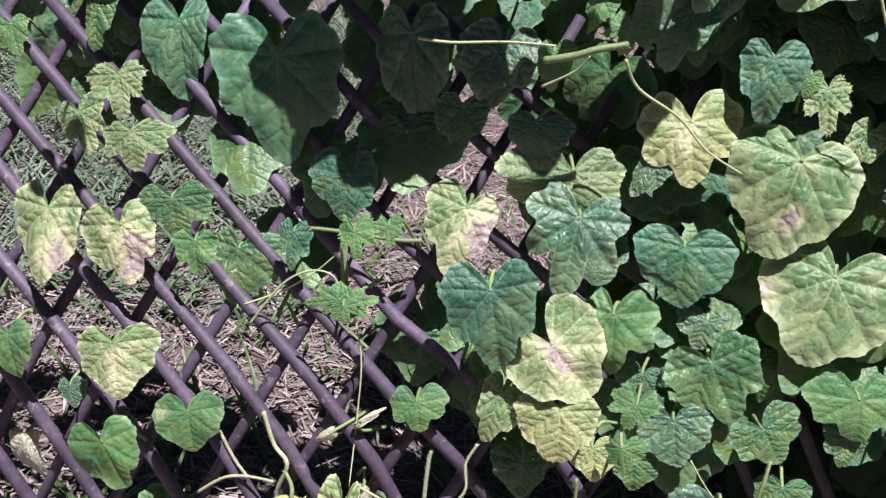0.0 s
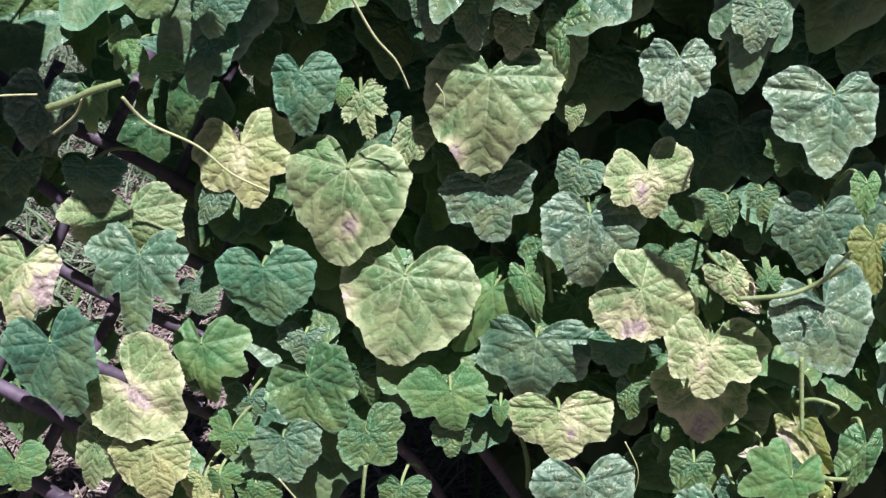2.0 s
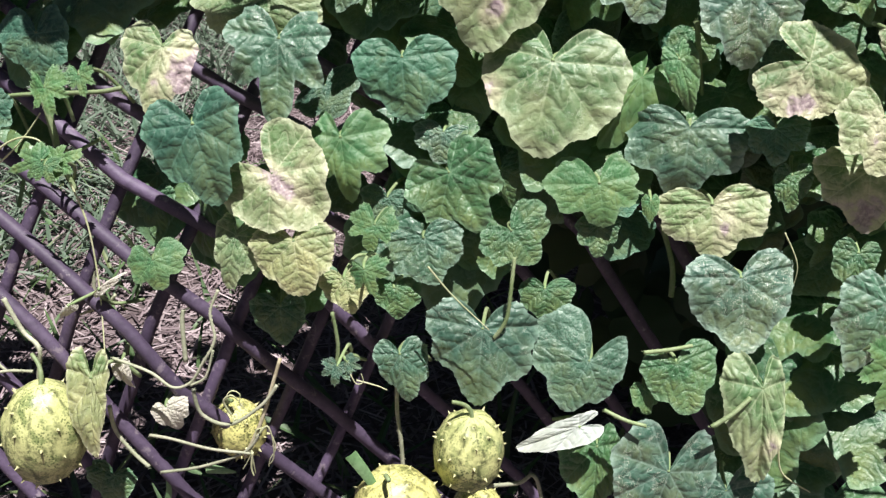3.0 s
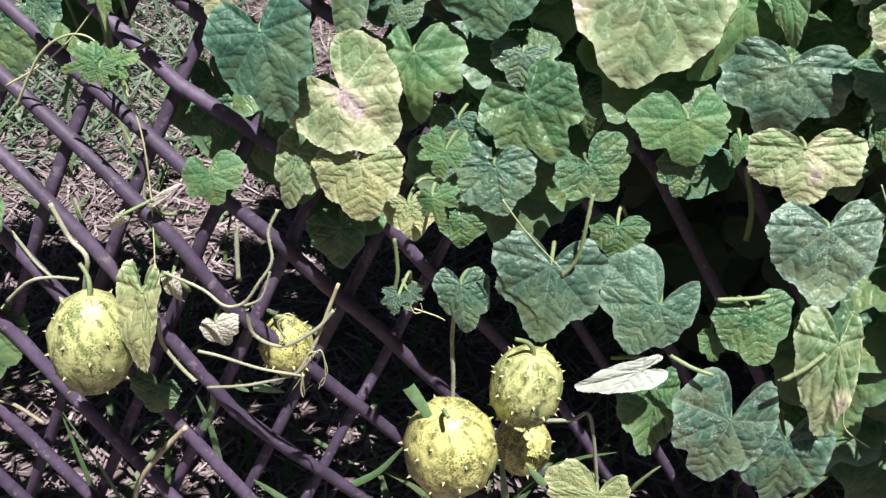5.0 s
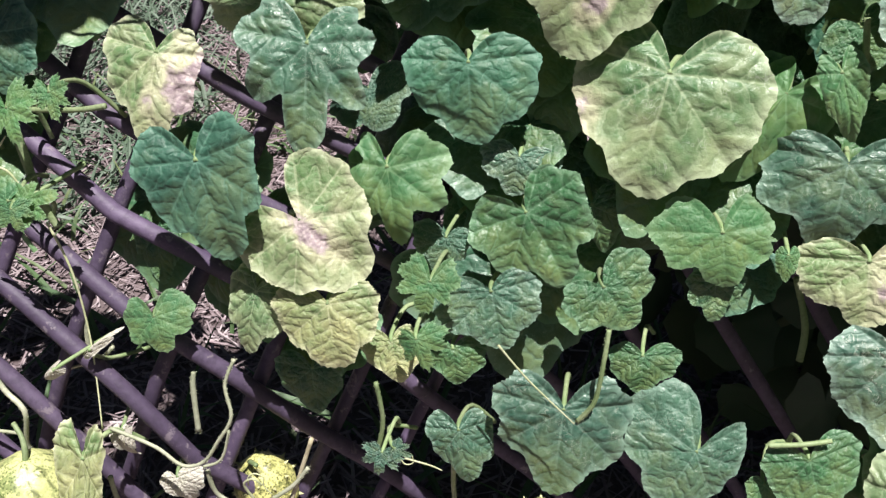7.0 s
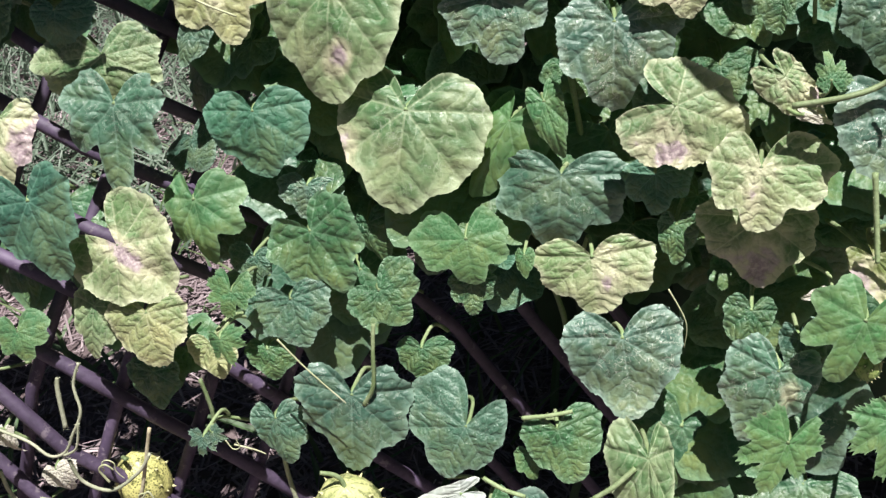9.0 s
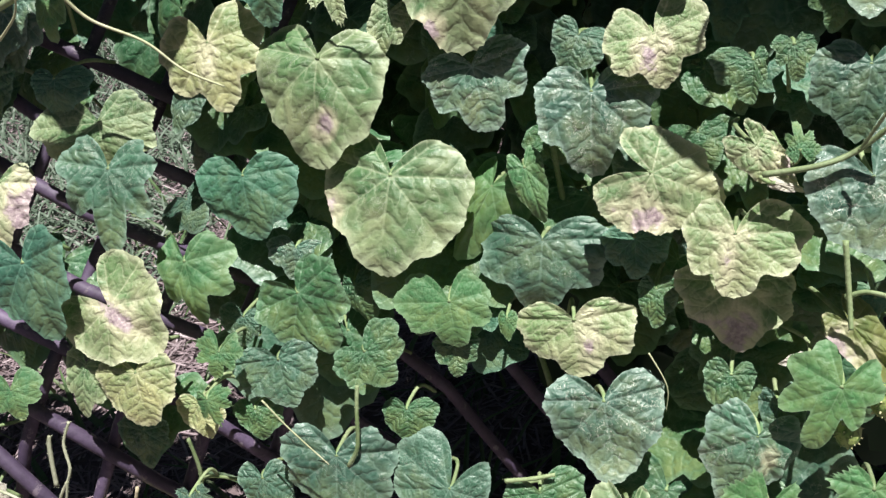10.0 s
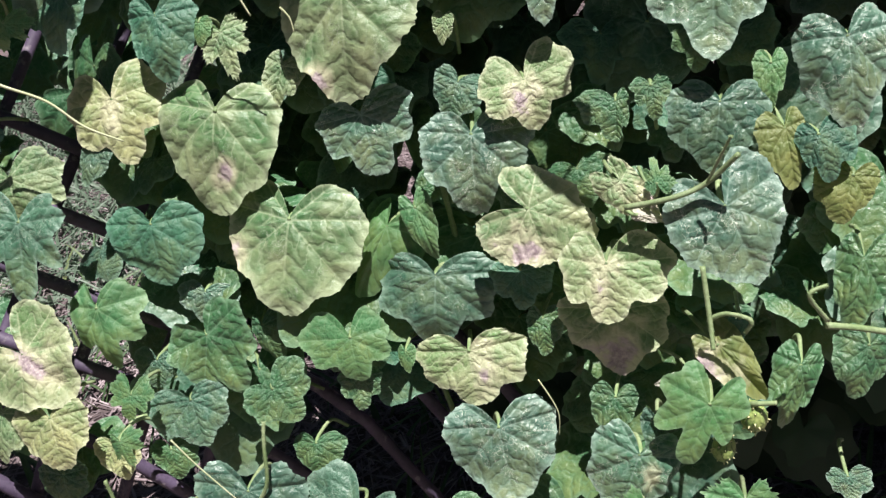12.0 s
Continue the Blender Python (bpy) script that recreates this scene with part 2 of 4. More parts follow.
def part(name, bm, material, parent, label="", smooth=True):
    me = bpy.data.meshes.new(name)
    bm.to_mesh(me)
    bm.free()
    me.materials.append(material)
    if smooth:
        me.shade_smooth()
    ob = new(name, me)
    ob.parent = parent
    return tagged(ob, label)


def empty(name, at=(0, 0, 0)):
    ob = new(name)
    ob.location = at
    ob.empty_display_size = 0.05
    return ob


def curve_points(pts, steps=6):
    """A smooth run of points through the given ones."""
    pts = [Vector(p) for p in pts]
    if len(pts) == 2:
        return [pts[0].lerp(pts[1], i / steps) for i in range(steps + 1)]
    out = []
    for i in range(len(pts) - 1):
        p0, p1, p2, p3 = pts[max(i - 1, 0)], pts[i], pts[i + 1], pts[min(i + 2, len(pts) - 1)]
        for k in range(steps):
            t = k / steps
            out.append(0.5 * ((2 * p1) + (p2 - p0) * t + (2 * p0 - 5 * p1 + 4 * p2 - p3) * t * t + (3 * p1 - p0 - 3 * p2 + p3) * t ** 3))
    out.append(pts[-1])
    return out


def add_tube(bm, pts, r0, r1, sides=7, wobble=0.0):
    """A tapered tube through a run of points, closed at both ends."""
    rings = []
    n = len(pts)
    side = Vector((0.3, 0.2, 1)).normalized()
    for i, p in enumerate(pts):
        way = (pts[min(i + 1, n - 1)] - pts[max(i - 1, 0)])
        if way.length < 1e-9:
            way = Vector((0, 0, 1))
        way.normalize()
        side = (side - way * side.dot(way))
        if side.length < 1e-6:
            side = way.orthogonal()
        side.normalize()
        other = way.cross(side)
        r = r0 + (r1 - r0) * i / max(n - 1, 1)
        r *= 1 + wobble * noise.noise(p * 90)
        rings.append([bm.verts.new(p + (side * math.cos(a) + other * math.sin(a)) * r) for a in (2 * math.pi * k / sides for k in range(sides))])
    for a, b in zip(rings, rings[1:]):
        for k in range(sides):
            bm.faces.new((a[k], a[(k + 1) % sides], b[(k + 1) % sides], b[k]))
    bm.faces.new(rings[0][::-1])
    bm.faces.new(rings[-1])


def add_hairs(bm, pts, r, count, length, rng):
    """Short stiff hairs that stand off a stem."""
    for _ in range(count):
        p = pts[rng.randrange(len(pts))]
        d = Vector((rng.uniform(-1, 1), rng.uniform(-1, 1), rng.uniform(-1, 1))).normalized()
        q = d.orthogonal().normalized() * 0.00022
        v = [bm.verts.new(p + d * r * 0.8 + q), bm.verts.new(p + d * r * 0.8 - q), bm.verts.new(p + d * (r + length))]
        bm.faces.new(v)


# ---- leaves ----
OUTLINE = ((0, 1.0), (12, 0.935), (28, 0.83), (45, 0.775), (62, 0.75), (80, 0.735), (100, 0.73), (118, 0.72), (133, 0.69), (144, 0.63), (152, 0.52), (158, 0.37), (163, 0.20), (167, 0.08), (180, 0.03))
WIDEST, RISE = 0.728, 0.52                              # half width and basal lobes of the plain outline
RIBS = (0, 48, 98, 142)
VINES = []
leaf_rng = random.Random(11)


def outline(deg, lobe, depth):
    """The blade's reach from the stalk, by the angle from the tip."""
    for (a, ra), (b, rb) in zip(OUTLINE, OUTLINE[1:]):
        if deg <= b:
            t = (deg - a) / (b - a)
            r = ra + (rb - ra) * t
            break
    dip = math.exp(-((deg - 27) / 11) ** 2) * 0.48 + math.exp(-((deg - 74) / 11) ** 2) * 0.24 + math.exp(-((deg - 121) / 10) ** 2) * 0.16
    rise = math.exp(-((deg - 50) / 11) ** 2) * 0.07 + math.exp(-((deg - 98) / 13) ** 2) * 0.05
    return r * (1 - lobe * dip + lobe * rise) * depth


def blade_mesh(length, left, right, lobe, rise, patch, seed, curl, pucker=1.0, spokes=160, rings=14):
    """One blade in its own plane, tip towards -y, with toothed edge, ribs, puckers and sag."""
    rng = random.Random(seed)
    wide_left, wide_right, lift = left / (length * WIDEST), right / (length * WIDEST), rise / RISE
    jag = rng.uniform(0.007, 0.016) * (6.0 if lobe > 0.65 and length < 0.045 else 1.0)
    ph, ph2 = rng.uniform(0, 6.3), rng.uniform(0, 6.3)
    lop = rng.uniform(-0.07, 0.07)
    fold = rng.choice((-1, -1, -1, 1)) * rng.uniform(0.02, 0.16) * curl
    wave = rng.uniform(0.06, 0.17)
    cup, sag, roll, ruffle = curl * rng.uniform(0.02, 0.22), rng.uniform(0.0, 0.22) * curl, rng.uniform(-0.16, 0.16) * curl, rng.uniform(0.02, 0.05)
    verts, ribs, wear = [], [], []

    def shape(x, y):
        r2 = x * x + y * y
        z = -cup * r2 - sag * max(0.0, -y) ** 2.2 + roll * x * abs(x)
        r = math.sqrt(r2)
        z += ruffle * r * r * (math.sin(3.2 * math.atan2(x, -y) + ph) + 0.6 * math.sin(5.3 * math.atan2(x, -y) + ph2))
        z += fold * (math.sqrt(x * x + 0.006) - 0.077)
        z += wave * r * noise.noise(Vector((x * 2.1 + seed, y * 2.1, 0.5)))
        z += 0.017 * noise.noise(Vector((x * 5.2 + seed, y * 5.2, 2.5)))
        return z

    def vein(x, y):
        ang, r = abs(math.degrees(math.atan2(x, -y))), math.hypot(x, y)
        best = min(RIBS, key=lambda a: abs(a - ang))
        off = math.radians(ang - best)
        d = r * math.sin(abs(off))
        t = r * math.cos(off)
        return d, (t - 0.75 * d) / 0.17

    def put(x, y, f=0.0):
        d, s = vein(x, y)
        z = shape(x, y)
        z -= 0.020 * math.exp(-(d / 0.05) ** 2) * min(1, math.hypot(x, y) * 3)
        z += pucker * 0.015 * abs(math.sin(math.pi * s)) * min(1, d * 9)
        wide = wide_right * min(1, max(0, 0.5 + 8 * x)) + wide_left * min(1, max(0, 0.5 - 8 * x))
        tall = 1 + (lift - 1) * min(1, max(0, 6 * y))
        verts.append((x * length * wide, y * tall * length, z * length))
        ribs.append((d, s))
        edge = math.hypot(x, y)
        dead = 0.0
        if patch:
            q = math.hypot((x * wide - patch[0]) * 1.25, (y - patch[1]) * 0.8) / (patch[2] * 1.65)
            q *= 1 + 0.75 * noise.noise(Vector((x * 3.5 + seed, y * 3.5, 7.5)))
            dead = max(0.0, 1.25 - q) * patch[3]
        wear.append((min(1.0, max(0.0, 0.22 - 0.42 * y + 0.15 * edge + 0.3 * noise.noise(Vector((x * 3, y * 3, seed))))), min(1.0, dead), max(0.0, (f - 0.86) / 0.14), 1))

    put(0.0, 0.0)
    for k in range(spokes):
        deg = 360.0 * (k + 0.5) / spokes - 180.0
        a = abs(deg)
        depth = 1 + lop * math.sin(math.radians(deg)) + 0.05 * math.sin(math.radians(2.3 * deg) + ph)
        r = outline(a, lobe, depth)
        if a < 162:
            tooth = (deg / 6.75 + 0.3 * math.sin(deg * 0.21 + ph)) % 1
            r *= 1 + jag * (1.6 if tooth > 0.72 else 0.0) - jag * 0.6 + 0.018 * math.sin(math.radians(deg * 13) + ph2)
        x, y = math.sin(math.radians(deg)), -math.cos(math.radians(deg))
        for i in range(1, rings + 1):
            f = (i / rings) ** 0.85
            put(x * r * f, y * r * f, f)
    faces = []
    for k in range(spokes):
        if k == spokes - 1:
            continue                                    # the open notch at the stalk
        a, b = 1 + k * rings, 1 + ((k + 1) % spokes) * rings
        faces.append((0, a, b))
        for i in range(rings - 1):
            faces.append((a + i, a + i + 1, b + i + 1, b + i))
    me = bpy.data.meshes.new("leaf")
    me.from_pydata(verts, [], faces)
    blade_uv, rib_uv = me.uv_layers.new(name="blade"), me.uv_layers.new(name="rib")
    tint = me.color_attributes.new("wear", "FLOAT_COLOR", "POINT")
    idx = np.empty(len(me.loops), dtype=np.int32)
    me.loops.foreach_get("vertex_index", idx)
    co = np.array(verts)[:, :2] / length
    blade_uv.data.foreach_set("uv", co[idx].astype(np.float32).ravel())
    rib_uv.data.foreach_set("uv", np.array(ribs)[idx].astype(np.float32).ravel())
    tint.data.foreach_set("color", np.array(wear, dtype=np.float32).ravel())
    me.shade_smooth()
    return me


LEAF_LABEL = {"Y": "yellowed leaf with raised veins", "Z": "yellow-green leaf losing its colour", "P": "yellow leaf with pinkish dead blotches", "W": "green leaf with white mined trails", "O": "olive-brown ageing leaf", "L": "bright young green leaf", "T": "smooth blue-green leaf", "V": "leaf turned over, pale grey underside", "X": "withered crumpled pale leaf"}


def stem(name, material, radius, pts):
    """A runner, tendril or dry stalk through the given points."""
    rng = random.Random(int(abs(pts[0][0]) * 9999) + len(pts))
    run = curve_points(pts, 7)
    bm = bmesh.new()
    add_tube(bm, run, radius, radius * (0.55 if name == "tendril" else 0.85), 8, 0.12 if name != "tendril" else 0.0)
    if name == "stem":
        add_hairs(bm, run, radius, int(8 * len(run)), 0.0009, rng)
    x = sum(p[0] for p in pts) / len(pts)
    part(name, bm, material, VINES[0] if x < -0.02 else VINES[1] if x < 0.30 else VINES[2],
         {"stem": "hairy pale green runner", "tendril": "thin pale curling tendril"}.get(name, "dry straw-coloured stalk"))


def leaf(x, y, z, length, left, right, spin, lean, turn, look_of, lobe=0.2, rise=0.4, patch=None, curl=1.0, stalk=True, spokes=160, rings=14):
    """One leaf: the blade hangs from the stalk's end at x, y, z; spin turns its tip, lean and turn tip its face."""
    n = leaf_rng.randrange(10 ** 6)
    rng = random.Random(n)
    ob = new("leaf", blade_mesh(length, left, right, lobe, rise, patch, n % 1000, curl, 0.5 if look_of in "LTV" else 1.0, spokes, rings))
    ob.data.materials.append(LEAF[look_of])
    vine = VINES[0] if x < -0.02 else VINES[1] if x < 0.30 else VINES[2]
    m = pose(x, y, z, 0, 0, turn) @ pose(0, 0, 0, 64 + lean, 0, 0) @ pose(0, 0, 0, 0, 0, spin)
    ob.parent = vine
    ob.matrix_basis = m
    if look_of in LEAF_LABEL:
        ob["label"] = LEAF_LABEL[look_of]
    if stalk:
        # the stalk runs back and down into the vine
        inv = m.to_3x3().inverted()
        reach = Vector((rng.uniform(-0.02, 0.02), rng.uniform(0.035, 0.06), rng.uniform(-0.045, 0.005)))
        end = inv @ reach
        mid = Vector((0, 0.012, -0.012)) + end * 0.35
        bm = bmesh.new()
        pts = curve_points([Vector((0, 0.0, -0.0004)), Vector((0, 0.005, -0.006)), mid, end], 4)
        add_tube(bm, pts, 0.0012 + 0.006 * length, 0.0014 + 0.008 * length, 6, 0.1)
        add_hairs(bm, pts, 0.0016, 26, 0.0009, rng)
        part("petiole", bm, PETIOLE, ob, "pale hairy leaf stalk")
    return ob


# ---- ground ----
def build_ground():
    bm = bmesh.new()
    n = 90
    grid = {}
    for i in range(n + 1):
        for j in range(n + 1):
            u, v = (i / n * 2 - 1), (j / n * 2 - 1)
            x, y = 30 * u * abs(u) ** 1.6 + 0.1, 30 * v * abs(v) ** 1.6 + 0.4
            z = 0.02 * noise.noise(Vector((x * 3, y * 3, 0))) + 0.008 * noise.noise(Vector((x * 14, y * 14, 1)))
            grid[i, j] = bm.verts.new((x, y, z))
    for i in range(n):
        for j in range(n):
            bm.faces.new((grid[i, j], grid[i + 1, j], grid[i + 1, j + 1], grid[i, j + 1]))
    tagged(part("ground", bm, SOIL, None), "bare reddish-brown garden soil under the vines", "soil", kind="structure")


def ground_height(x, y):
    return 0.02 * noise.noise(Vector((x * 3, y * 3, 0))) + 0.008 * noise.noise(Vector((x * 14, y * 14, 1)))


def scatter(name, material, count, box, size, rise, label, category, seed, bend=0.0):
    """Loose thin blades in one mesh."""
    rng = random.Random(seed)
    verts, faces = [], []
    for _ in range(count):
        while True:                                     # thins out in patches towards the rim
            x, y = rng.uniform(box[0], box[1]), rng.uniform(box[2], box[3])
            u, v = (x - box[0]) / (box[1] - box[0]), (y - box[2]) / (box[3] - box[2])
            rim = 4.5 * min(u, 1 - u, v + 0.2, 1 - v)
            if rng.random() < rim + 0.8 * noise.noise(Vector((x * 1.7, y * 1.7, seed))):
                break
        z = ground_height(x, y) + 0.003
        a, up = rng.uniform(0, 2 * math.pi), rng.uniform(*rise)
        ln, w = rng.uniform(*size), rng.uniform(0.0008, 0.0024) if bend == 0 else rng.uniform(0.003, 0.0065)
        d = Vector((math.cos(a) * math.cos(up), math.sin(a) * math.cos(up), math.sin(up)))
        s = Vector((-math.sin(a), math.cos(a), rng.uniform(-0.3, 0.3))).normalized() * w
        base = Vector((x, y, z))
        b = len(verts)
        segs = 1 if bend == 0 else 5
        for i in range(segs + 1):
            t = i / segs
            p = base + d * ln * t + Vector((math.cos(a), math.sin(a), -0.9)) * bend * ln * t * t
            taper = 1 if bend == 0 else 1 - t ** 1.7 * 0.92
            fold = Vector((0, 0, w * 0.5 * taper))
            verts += [p - s * taper, p - fold, p + s * taper]
        for i in range(segs):
            q = b + 3 * i
            faces += [(q, q + 1, q + 4, q + 3), (q + 1, q + 2, q + 5, q + 4)]
    me = bpy.data.meshes.new(name)
    me.from_pydata(verts, [], faces)
    me.materials.append(material)
    tagged(new(name, me), label, category, kind="stuff")


build_ground()
scatter("straw_litter", STRAW, 90000, (-2.8, 1.6, -0.3, 4.2), (0.015, 0.075), (-0.05, 0.4), "dry pinkish straw and chaff lying on the soil", "straw", 3)
scatter("weeds", WEED, 9000, (-2.5, -0.45, 0.7, 3.9), (0.05, 0.16), (0.2, 1.3), "grey-green weeds among the straw", "weeds", 8, 0.3)
scatter("grass", GRASS, 800, (-1.2, 1.6, -0.25, 1.6), (0.06, 0.20), (0.6, 1.4), "thin green grass blades growing through the straw", "grass", 5, 0.35)

# ---- lattice fence ----
fence = tagged(empty("lattice_fence", (0, 0, 0)), "diagonal lattice of purple-brown stained round wooden rods", "fence")


def fence_y(x, z):
    """The lattice turns away from the path to the right and leans back at the top."""
    return -0.150 + 0.60 * min(0.3, max(0.0, x + 0.03)) + 0.50 * max(0.0, z - 0.48)


def heart_y(z):
    return -0.135 + 0.40 * max(0.0, z - 0.30)


def rod(x_mid, slope, y_off, radius):
    """One straight slanting rod, through x_mid at a height of 0.4 m."""
    rng = random.Random(int((x_mid + 5) * 1000 + slope * 7))
    pts = []
    low, high = -0.01, 0.80
    edge = 0.4 + (0.52 - x_mid) / slope                 # the lattice ends beside the dense vine
    if slope < 0:
        low = max(low, edge)
    else:
        high = min(high, edge)
    if high - low < 0.12:
        return
    for i in range(15):
        z = low + (high - low) * i / 14
        x = x_mid + slope * (z - 0.4) + (0.82 * min(0.0, 0.48 - z) if slope < 0 else 0.0) + rng.uniform(-0.0012, 0.0012)
        pts.append(Vector((x, fence_y(x, z) + y_off + rng.uniform(-0.0008, 0.0008), z)))
    bm = bmesh.new()
    add_tube(bm, pts, radius * rng.uniform(0.94, 1.04), radius * rng.uniform(0.9, 1.0), 12, 0.05)
    part("rod", bm, ROD, fence)


for x_mid in (-0.75, -0.67, -0.59, -0.51, -0.435, -0.352, -0.258, -0.176, -0.107, -0.029, 0.040, 0.115, 0.19, 0.27, 0.35, 0.43):
    rod(x_mid, -0.60, 0.0, 0.0062)
for x_mid in (-0.63, -0.56, -0.49, -0.42, -0.35, -0.28, -0.207, -0.141, -0.07, 0.0, 0.07, 0.135):
    rod(x_mid, 0.47, 0.0130, 0.0055)

# ---- vines ----
VINES += [tagged(empty("melon_vine", (x, 0.02, 0.0)), text, "vine", "vines on the lattice") for x, text in (
    (-0.35, "thin horned melon vine with yellowing blotched leaves on the lattice"),
    (0.12, "leafy horned melon vine with green and yellow leaves"),
    (0.55, "dense horned melon vine with mined green leaves"))]
for v in VINES:
    v.location = (0, 0, 0)

leaf(-0.192, -0.042, 0.757, 0.088, 0.061, 0.054, 8, 5, 3, "T", 0.32, 0.42)
leaf(-0.285, -0.027, 0.770, 0.064, 0.036, 0.026, 10, 1, 1, "T", 0.12, 0.36)
leaf(-0.084, -0.022, 0.786, 0.080, 0.032, 0.031, 14, 0, -1, "B", 0.2, 0.35)
leaf(-0.008, -0.022, 0.787, 0.052, 0.034, 0.031, -2, -2, -3, "B", 0.3, 0.4)
leaf(0.199, -0.020, 0.804, 0.047, 0.027, 0.029, 2, 2, 1, "T", 0.25, 0.36)
leaf(0.148, -0.027, 0.747, 0.052, 0.040, 0.042, 12, 1, 1, "Y", 0.42, 0.55, (-0.1, -0.3, 0.35, 0.6))
leaf(0.235, -0.039, 0.733, 0.080, 0.052, 0.049, -9, -4, -1, "Z", 0.08, 0.34, (0.1, -0.55, 0.12, 0.8))
leaf(0.280, -0.056, 0.648, 0.078, 0.056, 0.056, -12, -2, 1, "Z", 0.08, 0.42, (-0.6, -0.55, 0.22, 0.8))
leaf(0.346, -0.027, 0.804, 0.075, 0.050, 0.054, -4, -1, -2, "Z", 0.06, 0.36, (-0.35, -0.85, 0.22, 0.8))
leaf(0.344, -0.029, 0.717, 0.045, 0.043, 0.039, 12, -0, 0, "W", 0.4, 0.36)
leaf(0.426, -0.043, 0.698, 0.058, 0.042, 0.041, -2, 1, -0, "W", 0.25, 0.36)
leaf(0.468, -0.041, 0.733, 0.034, 0.034, 0.034, 13, -3, 1, "P", 0.42, 0.75, (-0.2, -0.35, 0.4, 0.85))
leaf(0.465, -0.078, 0.652, 0.049, 0.040, 0.034, 67, 0, -0, "P", 0.22, 0.62, (-0.6, -0.2, 0.28, 0.85))
leaf(0.516, -0.101, 0.617, 0.044, 0.031, 0.044, -3, -0, 0, "P", 0.4, 0.58, (-0.1, -0.35, 0.3, 0.7))
leaf(0.520, -0.083, 0.571, 0.048, 0.041, 0.038, -0, 0, -0, "P", 0.25, 0.36, (0, -0.75, 0.38, 0.9))
leaf(0.387, -0.061, 0.595, 0.057, 0.053, 0.048, -5, 3, -1, "B", 0.38, 0.34)
leaf(0.407, -0.078, 0.538, 0.046, 0.043, 0.045, 6, 5, -2, "P", 0.3, 0.36, (0.2, -0.4, 0.35, 0.8))
leaf(0.428, -0.112, 0.491, 0.058, 0.045, 0.045, 7, -0, 0, "W", 0.12, 0.36)
leaf(0.594, -0.104, 0.655, 0.053, 0.043, 0.036, 21, -1, -0, "W", 0.1, 0.6)
leaf(0.529, -0.084, 0.670, 0.035, 0.017, 0.013, 43, -0, 0, "P", 0.2, 0.5, (0.2, -0.7, 0.4, 0.8))
leaf(0.452, -0.062, 0.596, 0.031, 0.022, 0.025, 2, 1, -0, "T", 0.35, 0.36)
leaf(0.377, -0.047, 0.646, 0.039, 0.014, 0.014, 17, 0, -0, "L", 0.15, 0.36)
leaf(0.350, -0.039, 0.629, 0.066, 0.019, 0.032, -30, 0, -0, "L", 0.15, 0.36)
leaf(0.418, -0.020, 0.731, 0.028, 0.020, 0.024, -23, -0, -1, "B", 0.2, 0.36)
leaf(0.486, -0.026, 0.817, 0.050, 0.027, 0.028, -0, -1, 2, "W", 0.45, 0.36)
leaf(0.539, -0.031, 0.855, 0.030, 0.022, 0.019, -6, 1, -1, "W", 0.3, 0.36)
leaf(0.595, -0.046, 0.797, 0.059, 0.046, 0.036, -2, 2, -1, "W", 0.35, 0.34)
leaf(0.674, -0.057, 0.744, 0.058, 0.033, 0.028, 4, 0, 0, "W", 0.2, 0.35)
leaf(0.596, -0.062, 0.711, 0.047, 0.036, 0.031, -8, -0, 1, "B", 0.2, 0.36)
leaf(0.636, -0.065, 0.690, 0.039, 0.020, 0.013, 7, -1, 1, "O", 0.2, 0.36)
leaf(0.655, -0.074, 0.687, 0.033, 0.014, 0.023, 11, -1, 0, "T", 0.35, 0.36)
leaf(0.677, -0.072, 0.656, 0.031, 0.024, 0.019, -15, 1, -1, "O", 0.2, 0.36)
leaf(0.630, -0.046, 0.729, 0.029, 0.013, 0.010, -3, 0, -0, "L", 0.3, 0.36)
leaf(0.529, -0.048, 0.714, 0.027, 0.028, 0.010, -2, -0, -1, "G", 0.4, 0.36)
leaf(0.553, -0.050, 0.723, 0.022, 0.015, 0.015, 5, 0, -0, "G", 0.6, 0.36)
leaf(0.682, -0.088, 0.603, 0.050, 0.017, 0.023, -11, 1, -0, "G", 0.15, 0.36)
leaf(0.683, -0.109, 0.549, 0.039, 0.021, 0.019, -12, 1, 0, "G", 0.2, 0.36)
leaf(0.639, -0.116, 0.540, 0.048, 0.018, 0.014, -15, 1, 0, "G", 0.3, 0.36)
leaf(0.587, -0.112, 0.556, 0.050, 0.018, 0.016, 38, 0, 0, "O", 0.15, 0.35, (-0.3, -0.2, 0.4, 0.75))
leaf(0.577, -0.145, 0.531, 0.045, 0.032, 0.027, -22, 1, 0, "L", 0.85, 0.55)
leaf(0.529, -0.140, 0.486, 0.056, 0.036, 0.030, -21, 7, 3, "W", 0.25, 0.36, (0.2, -0.25, 0.18, 0.6))
leaf(0.544, -0.124, 0.501, 0.038, 0.013, 0.017, 8, -0, -1, "B", 0.2, 0.36)
leaf(0.531, -0.183, 0.463, 0.039, 0.029, 0.021, -22, 7, 3, "L", 0.85, 0.6)
leaf(0.596, -0.170, 0.471, 0.042, 0.027, 0.019, -8, 4, 3, "L", 0.8, 0.4)
leaf(0.445, -0.153, 0.416, 0.079, 0.029, 0.019, 1, -0, -0, "Z", 0.08, 0.36, (0.1, -0.6, 0.15, 0.7))
leaf(0.602, -0.101, 0.569, 0.014, 0.008, 0.008, -1, 0, 0, "T", 0.2, 0.36)
leaf(0.466, -0.075, 0.562, 0.029, 0.013, 0.016, -0, 0, -0, "G", 0.2, 0.36)
leaf(0.515, -0.104, 0.510, 0.031, 0.018, 0.018, -7, 0, 0, "G", 0.2, 0.36)
